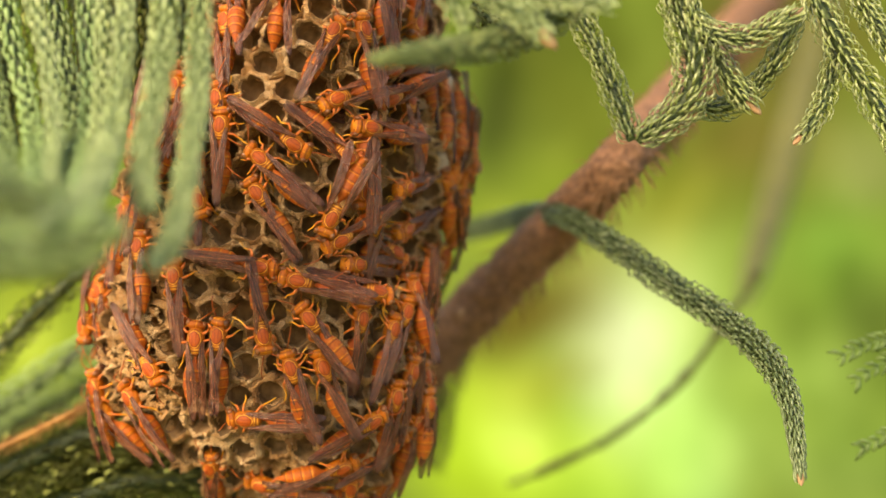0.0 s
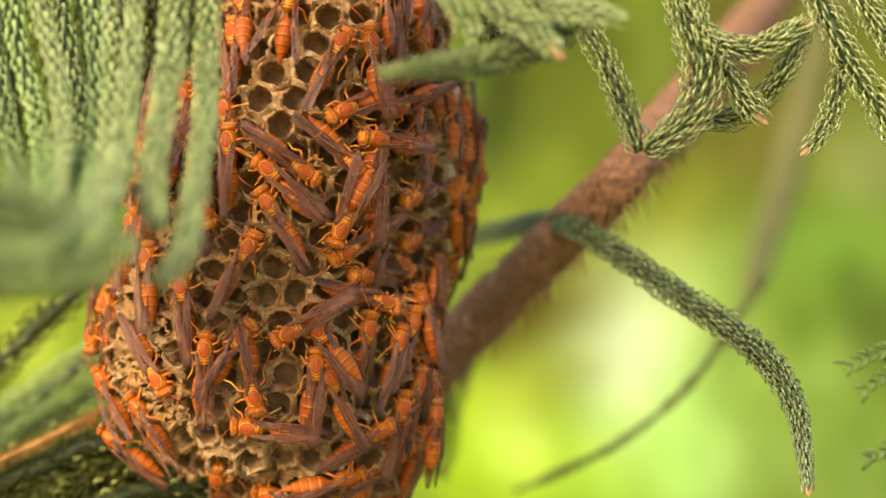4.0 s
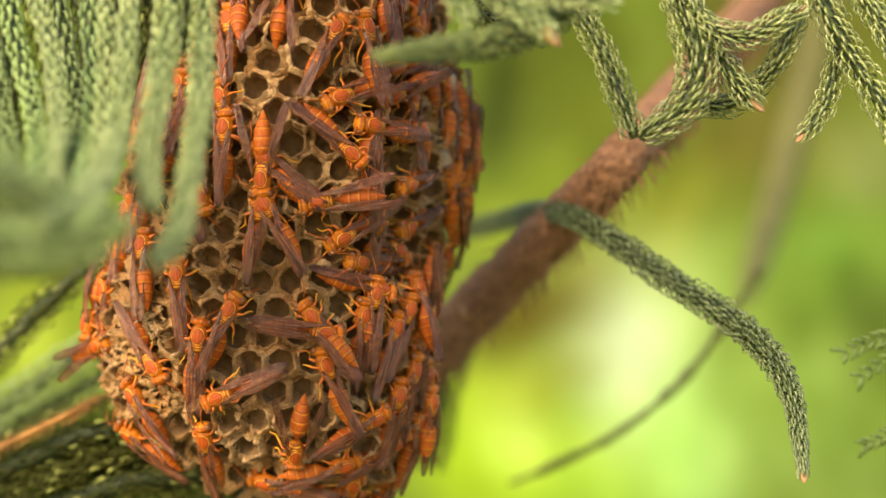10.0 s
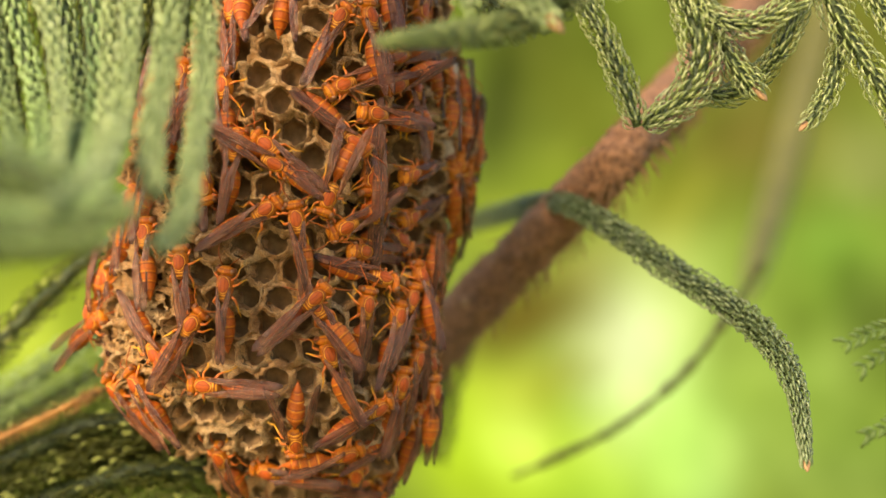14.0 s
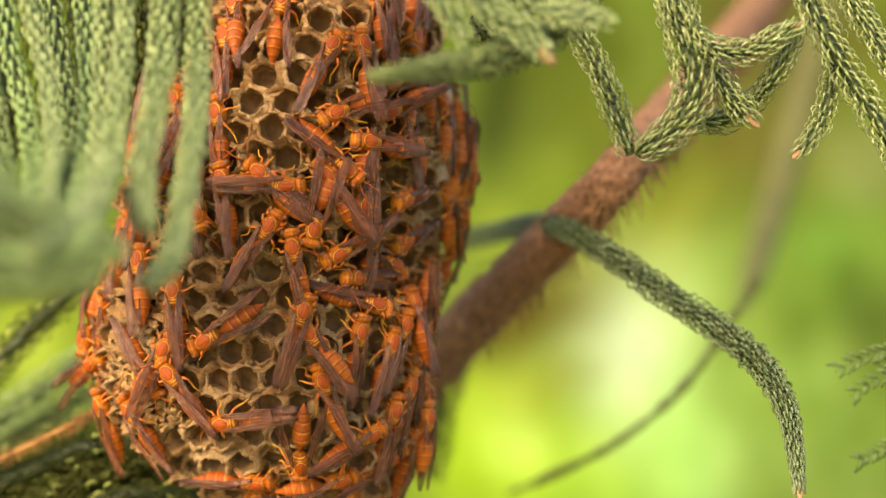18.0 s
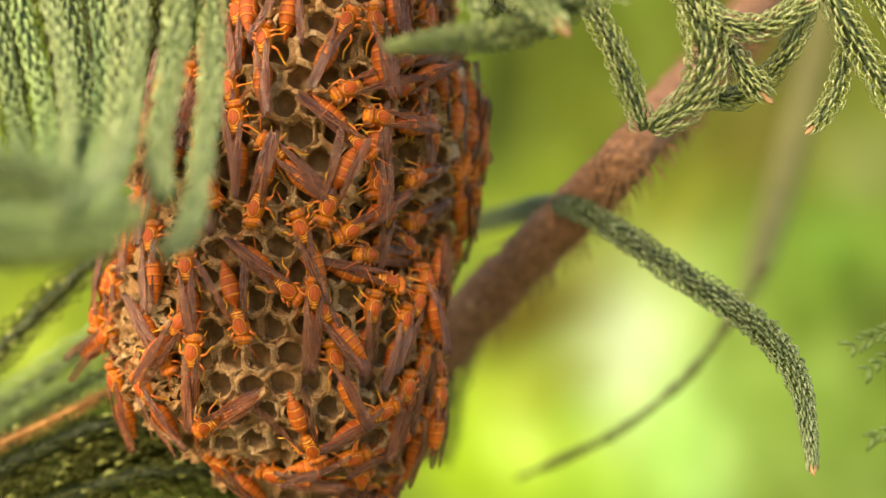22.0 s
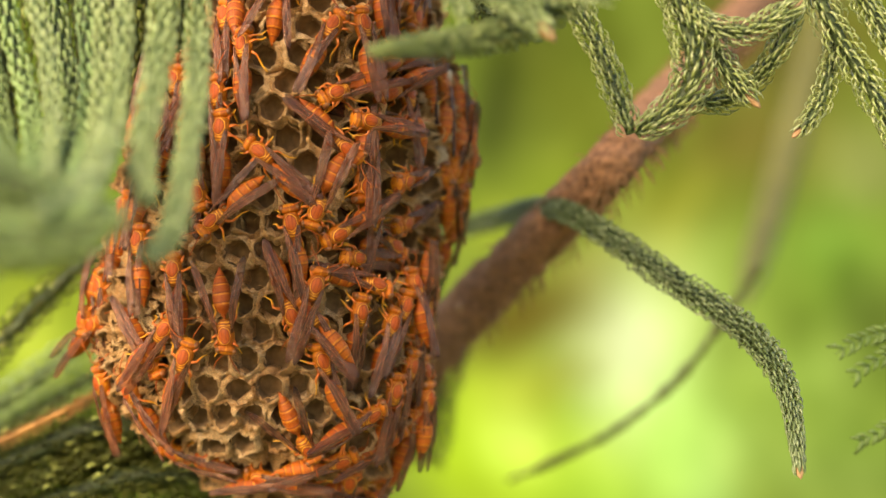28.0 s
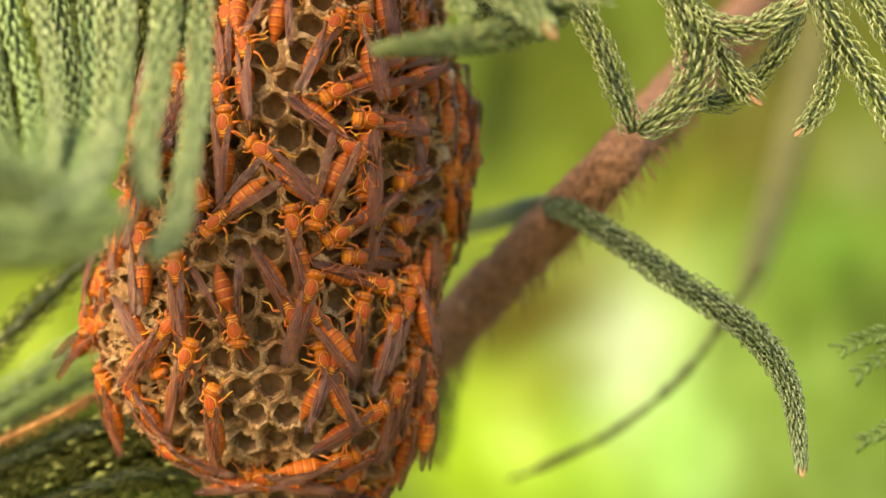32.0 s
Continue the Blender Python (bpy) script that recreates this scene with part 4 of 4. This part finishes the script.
# wasps that move: wings, rows of seconds, u, v, heading, and how far the wings turn in at which time
MOVING = [
    (0, [(0, 455, 472, 350), (1, 451, 438, 395), (2, 435, 417, 422), (5, 425, 426, 422), (6, 425, 425, 420), (7, 425, 429, 410), (8, 498, 377, 405),
         (9, 520, 355, 425), (10, 457, 374, 440), (11, 448, 404, 435), (12, 505, 343, 415), (13, 446, 395, 445), (14, 457, 398, 390),
         (17, 461, 382, 415), (18, 477, 380, 415), (19, 476, 407, 380), (20, 487, 460, 330), (21, 478, 494, 295), (22, 484, 529, 320),
         (23, 526, 573, 302), (24, 527, 568, 310), (25, 518, 567, 300), (28, 516, 566, 290), (29, 510, 569, 285), (30, 517, 574, 282),
         (31, 514, 568, 298), (32, 513, 568, 300)], ()),
    (1, [(0, 520, 250, 325), (1, 519, 246, 325), (2, 519, 258, 325), (5, 528, 281, 320), (6, 515, 285, 305), (7, 518, 312, 276), (8, 493, 307, 285),
         (9, 505, 293, 285), (10, 464, 318, 270), (11, 473, 296, 275), (12, 505, 306, 335), (13, 461, 310, 300), (14, 476, 309, 330),
         (17, 484, 312, 350), (18, 505, 301, 358), (19, 496, 324, 330), (20, 470, 345, 315), (21, 455, 354, 280), (22, 437, 384, 255),
         (23, 376, 386, 205), (24, 391, 385, 202), (25, 391, 398, 215), (28, 386, 404, 220), (29, 388, 405, 225), (30, 390, 410, 225),
         (31, 392, 408, 220), (32, 388, 408, 220)], ((0, -9), (9, -9), (10, 10), (11, 10), (12, -8), (22, -8), (23, 2), (32, 2))),
    (0, [(0, 462, 345, 125), (1, 458, 339, 120), (2, 463, 347, 120), (5, 467, 342, 125), (6, 467, 350, 125), (7, 462, 349, 120), (8, 465, 354, 120),
         (9, 468, 365, 125), (10, 470, 369, 122), (11, 473, 385, 120), (12, 501, 410, 112), (13, 521, 418, 100), (14, 518, 417, 100),
         (17, 522, 420, 100), (18, 524, 418, 100), (19, 521, 424, 100), (20, 522, 428, 100), (21, 525, 424, 105), (22, 516, 426, 110),
         (23, 521, 423, 105), (24, 523, 422, 110), (25, 518, 417, 105), (28, 521, 411, 100), (30, 521, 415, 100), (32, 520, 413, 100),
         ], ()),
    (1, [(0, 585, 382, 245), (1, 583, 383, 245), (2, 586, 385, 245), (5, 589, 381, 248), (6, 582, 385, 248), (7, 583, 386, 245), (8, 586, 387, 245),
         (9, 605, 381, 250), (10, 561, 360, 190), (11, 558, 334, 185), (12, 599, 343, 195), (13, 568, 362, 250), (14, 570, 370, 250),
         (17, 566, 382, 250), (18, 557, 376, 255), (19, 558, 384, 250), (20, 561, 378, 250), (21, 567, 372, 250), (22, 559, 379, 250),
         (24, 565, 380, 250), (25, 562, 379, 250), (28, 561, 381, 250), (30, 560, 378, 250), (32, 563, 383, 250)], ()),
    (0, [(0, 345, 605, 90), (1, 345, 602, 90), (2, 345, 605, 90), (5, 350, 605, 88), (6, 345, 600, 88), (7, 345, 607, 88), (8, 343, 593, 88),
         (9, 348, 603, 80), (10, 345, 604, 85), (11, 347, 587, 65), (12, 331, 592, 60), (13, 321, 595, 60), (14, 326, 600, 55), (17, 289, 597, 50),
         (18, 290, 596, 60), (19, 286, 594, 55), (20, 292, 580, 55), (21, 291, 597, 50), (22, 296, 590, 50), (23, 291, 598, 50), (24, 298, 596, 50),
         (25, 298, 590, 50), (28, 291, 596, 50), (29, 294, 593, 48), (30, 287, 593, 48), (31, 294, 596, 48), (32, 293, 593, 48)], ()),
    (2, [(0, 388, 600, 88), (1, 383, 593, 88), (2, 388, 605, 85), (5, 420, 567, 45), (6, 415, 565, 55), (7, 420, 560, 45), (8, 428, 565, 45),
         (9, 390, 563, 70), (10, 401, 557, 65), (11, 401, 559, 70), (12, 411, 538, 80), (13, 401, 540, 88), (14, 389, 534, 88), (15.5, 366, 544, 150),
         (17, 354, 560, 195), (18, 370, 577, 210), (19, 391, 571, 265), (20, 400, 580, 275), (21, 408, 583, 275), (22, 404, 590, 285),
         (23, 401, 606, 285), (24, 410, 587, 285), (25, 408, 590, 280), (28, 401, 601, 275), (29, 404, 598, 275), (30, 411, 598, 280),
         (31, 418, 591, 285), (32, 413, 593, 285)], ((0, -22), (14, -22), (18, -8), (20, 0), (32, 0))),
    (2, [(0, 462, 590, 280), (1, 453, 621, 280), (2, 453, 652, 280), (5, 426, 696, 285), (6, 430, 725, 300), (7, 471, 757, 300), (8, 498, 792, 285),
         (9, 515, 783, 270), (10, 514, 801, 265), (11, 511, 793, 270), (12, 510, 798, 270), (13, 511, 790, 270), (14, 509, 801, 270),
         (17, 514, 795, 270), (18, 529, 793, 270), (19, 521, 819, 288), (20, 527, 805, 300), (21, 535, 799, 295), (22, 526, 806, 290),
         (23, 531, 818, 290), (24, 551, 821, 295), (25, 542, 811, 300), (28, 541, 801, 295), (29, 538, 809, 310), (29.5, 545, 775, 355),
         (30, 559, 738, 400), (31, 552, 709, 428), (32, 588, 658, 425)], ((0, -22), (8, -22), (10, 0), (28, 0), (29.5, -14), (31, -20), (32, -20))),
    (0, [(0, 440, 742, 180), (1, 430, 738, 180), (2, 430, 741, 180), (5, 441, 736, 168), (6, 455, 755, 160), (7, 455, 788, 172), (8, 442, 780, 180),
         (9, 395, 733, 222), (10, 387, 707, 205), (11, 368, 715, 200), (12, 350, 723, 175), (13, 371, 718, 180), (14, 359, 708, 180),
         (17, 394, 742, 195), (18, 401, 725, 192), (19, 381, 717, 205), (20, 377, 739, 215), (21, 371, 743, 225), (22, 352, 768, 220),
         (23, 341, 763, 205), (24, 349, 775, 200), (25, 335, 782, 195), (28, 316, 811, 182), (29, 285, 813, 180), (30, 273, 823, 178),
         (31, 275, 816, 172), (32, 308, 813, 180)], ()),
    (0, [(0, 530, 500, 165), (1, 524, 532, 195), (2, 486, 548, 200), (5, 509, 581, 222), (6, 505, 600, 245), (7, 481, 654, 260), (8, 460, 687, 258),
         (9, 520, 648, 300), (10, 565, 590, 350), (11, 563, 550, 405), (12, 552, 545, 400), (13, 541, 545, 400), (14, 542, 553, 400),
         (17, 531, 542, 430), (18, 534, 530, 430), (19, 536, 544, 425), (20, 536, 542, 420), (21, 539, 527, 440), (22, 531, 543, 445),
         (23, 541, 540, 435), (24, 546, 530, 430), (25, 542, 534, 430), (28, 556, 521, 430), (30, 542, 526, 430), (32, 543, 528, 430),
         ], ()),
    (0, [(0, 520, 655, 108), (1, 519, 658, 110), (2, 533, 661, 105), (5, 561, 623, 80), (6, 590, 635, 86), (7, 622, 616, 65), (8, 639, 612, 65),
         (9, 645, 573, 70), (10, 659, 529, 80), (11, 703, 522, 70), (12, 693, 465, 95), (13, 653, 430, 115), (14, 652, 398, 92), (17, 639, 331, 100),
         (18, 585, 287, 125), (19, 536, 257, 125), (20, 475, 190, 115), (21, 450, 142, 95), (22, 451, 93, 95), (23, 436, 96, 100),
         (24, 452, 80, 96), (25, 448, 79, 95), (28, 438, 96, 95), (29, 436, 101, 96), (30, 432, 101, 100), (31, 440, 99, 97), (32, 438, 98, 96),
         ], ()),
    (0, [(0, 375, 825, 80), (1, 374, 808, 80), (2, 374, 820, 80), (5, 373, 830, 80), (6, 370, 835, 80), (7, 378, 823, 80), (8, 362, 818, 60),
         (9, 375, 813, 50), (10, 359, 782, 88), (11, 352, 756, 100), (12, 331, 775, 110), (13, 366, 835, 115), (14, 382, 830, 95),
         (17, 423, 814, 70), (18, 451, 827, 0), (19, 421, 824, 15), (20, 414, 795, 65), (21, 389, 827, 112), (22, 371, 839, 118),
         (23, 456, 878, 40), (24, 448, 840, 35), (25, 452, 839, 38), (28, 501, 861, 12), (29, 440, 844, 5), (30, 452, 866, 8), (32, 468, 865, 15),
         ], ()),
    (0, [(0, 430, 905, 130), (14, 410, 928, 130), (16, 350, 809, 135), (17, 297, 645, 135), (18, 304, 643, 130), (19, 326, 649, 112),
         (20, 316, 645, 100), (21, 328, 640, 90), (22, 319, 646, 85), (23, 316, 666, 80), (24, 330, 648, 70), (25, 330, 647, 72),
         (28, 326, 646, 70), (29, 331, 651, 72), (30, 324, 651, 72), (31, 330, 651, 72), (32, 326, 648, 72)], ()),
    (0, [(0, 500, 925, 100), (28, 481, 931, 100), (29, 416, 856, 115), (30, 385, 729, 88), (31, 369, 713, 92), (32, 378, 728, 88),
         ], ()),
    (0, [(0, 180, 725, 140), (2, 166, 740, 140), (6, 210, 770, 150), (9, 225, 773, 140), (11, 225, 765, 140), (12, 196, 735, 130),
         (14, 199, 713, 130), (17, 179, 702, 100), (19, 186, 691, 97), (20, 182, 688, 97), (21, 191, 683, 97), (23, 183, 700, 95),
         (25, 190, 698, 95), (28, 184, 691, 95), (30, 184, 696, 95), (32, 183, 693, 95)], ()),
    (1, [(0, 168, 688, 100), (0.5, 152, 668, 95), (1, 148, 662, 122), (1.4, 165, 668, 138), (2, 160, 690, 185), (2.5, 165, 700, 210), (3.8, 170, 668, 150), (5, 176, 641, 95), (6, 160, 660, 75), (9, 170, 628, 20), (13, 156, 588, 20),
         (17, 161, 626, 28), (19, 166, 609, 25), (20, 157, 603, 25), (21, 166, 603, 25), (23, 166, 620, 25), (25, 170, 604, 25), (28, 169, 586, 25),
         (30, 167, 591, 25), (32, 168, 593, 25)], ()),
    (0, [(0, 395, 228, 88), (7, 392, 238, 88), (9, 390, 228, 88), (12, 411, 270, 80), (14, 410, 288, 78), (19, 396, 299, 100), (20, 397, 298, 100),
         (22, 399, 233, 92), (25, 395, 244, 88), (32, 398, 238, 88)], ()),
]
WASPS = build_wasps()
used = [False] * 3


stance = random.Random(77)


def settle(ob, wings):
    """Legs, feelers, head, abdomen and wings of each wasp held a little differently."""
    def turn(o, pivot, x, y, z):
        c = Matrix.Translation(Vector(pivot) * MM)
        o.matrix_basis = c @ pose(0, 0, 0, x, y, z) @ c.inverted()
    n = 0
    for o in ob.children:
        kind = o.name.split(".")[0]
        g = stance.gauss
        if kind == "leg":
            side = 1 if n < 3 else -1
            turn(o, ((1.4, 0.2, -1.0)[n % 3], 0.8 * side, 1.2), g(0, 9), g(0, 9), g(0, 17))
            n += 1
        elif kind == "antenna":
            turn(o, (3.5, 0, 2.2), g(0, 8), g(0, 14), g(0, 16))
        elif kind == "head":
            turn(o, (2.2, 0, 2.0), g(0, 6), g(0, 8), g(0, 9))
        elif kind == "abdomen":
            turn(o, (-2.0, 0, 1.9), 0, g(0, 5), g(0, 5))
        elif kind == "wing" and wings:
            turn(o, (0.3, 0, 3.0), g(0, 3), g(0, 2), g(0, 2.4))


def wasp(kind, m, wings=True):
    """The next wasp of a kind: the first is the built one, the others are copies."""
    if not used[kind]:
        used[kind] = True
        WASPS[kind].matrix_basis = m
        ob = WASPS[kind]
    else:
        ob = copy_thing(WASPS[kind], m)
    settle(ob, wings)
    return ob


for i, (kind, u, v, heading) in enumerate(STILL):
    nose = -24 if (u, v) in FACING else 6 * math.sin(i * 3.7)
    lean = 58 * math.sin(radians(heading)) if u >= 735 and v < 450 else 0
    wasp(kind, perch(u, v, heading, i * 0.618 % 1 * 1.3, lean + 10 * math.sin(i * 2.3), nose))
movers = [(wasp(kind, perch(*rows[0][1:], 0.8), not flaps), rows, flaps) for kind, rows, flaps in MOVING]

build_cells()
part("paper_fibre", paper_fibres(), PAPER, nest, "torn threads and shreds of paper", kind="stuff")


def motions():
    for i, (ob, rows, flaps) in enumerate(movers):
        walk(ob, [(row[0], perch(*row[1:], 0.4 + i * 0.618 % 1 * 1.3, 9 * math.sin(i * 1.9))) for row in rows])
        wings = [o for o in ob.children if o.name.startswith("wing")] if flaps else []
        for wing, side in zip(wings, (1, -1)):
            hinge = Matrix.Translation(Vector((0.3, 1.0 * side, 3.0)) * MM)
            walk(wing, [(t, hinge @ pose(0, 0, 0, 0, 0, -side * turn) @ hinge.inverted()) for t, turn in flaps])


motions()
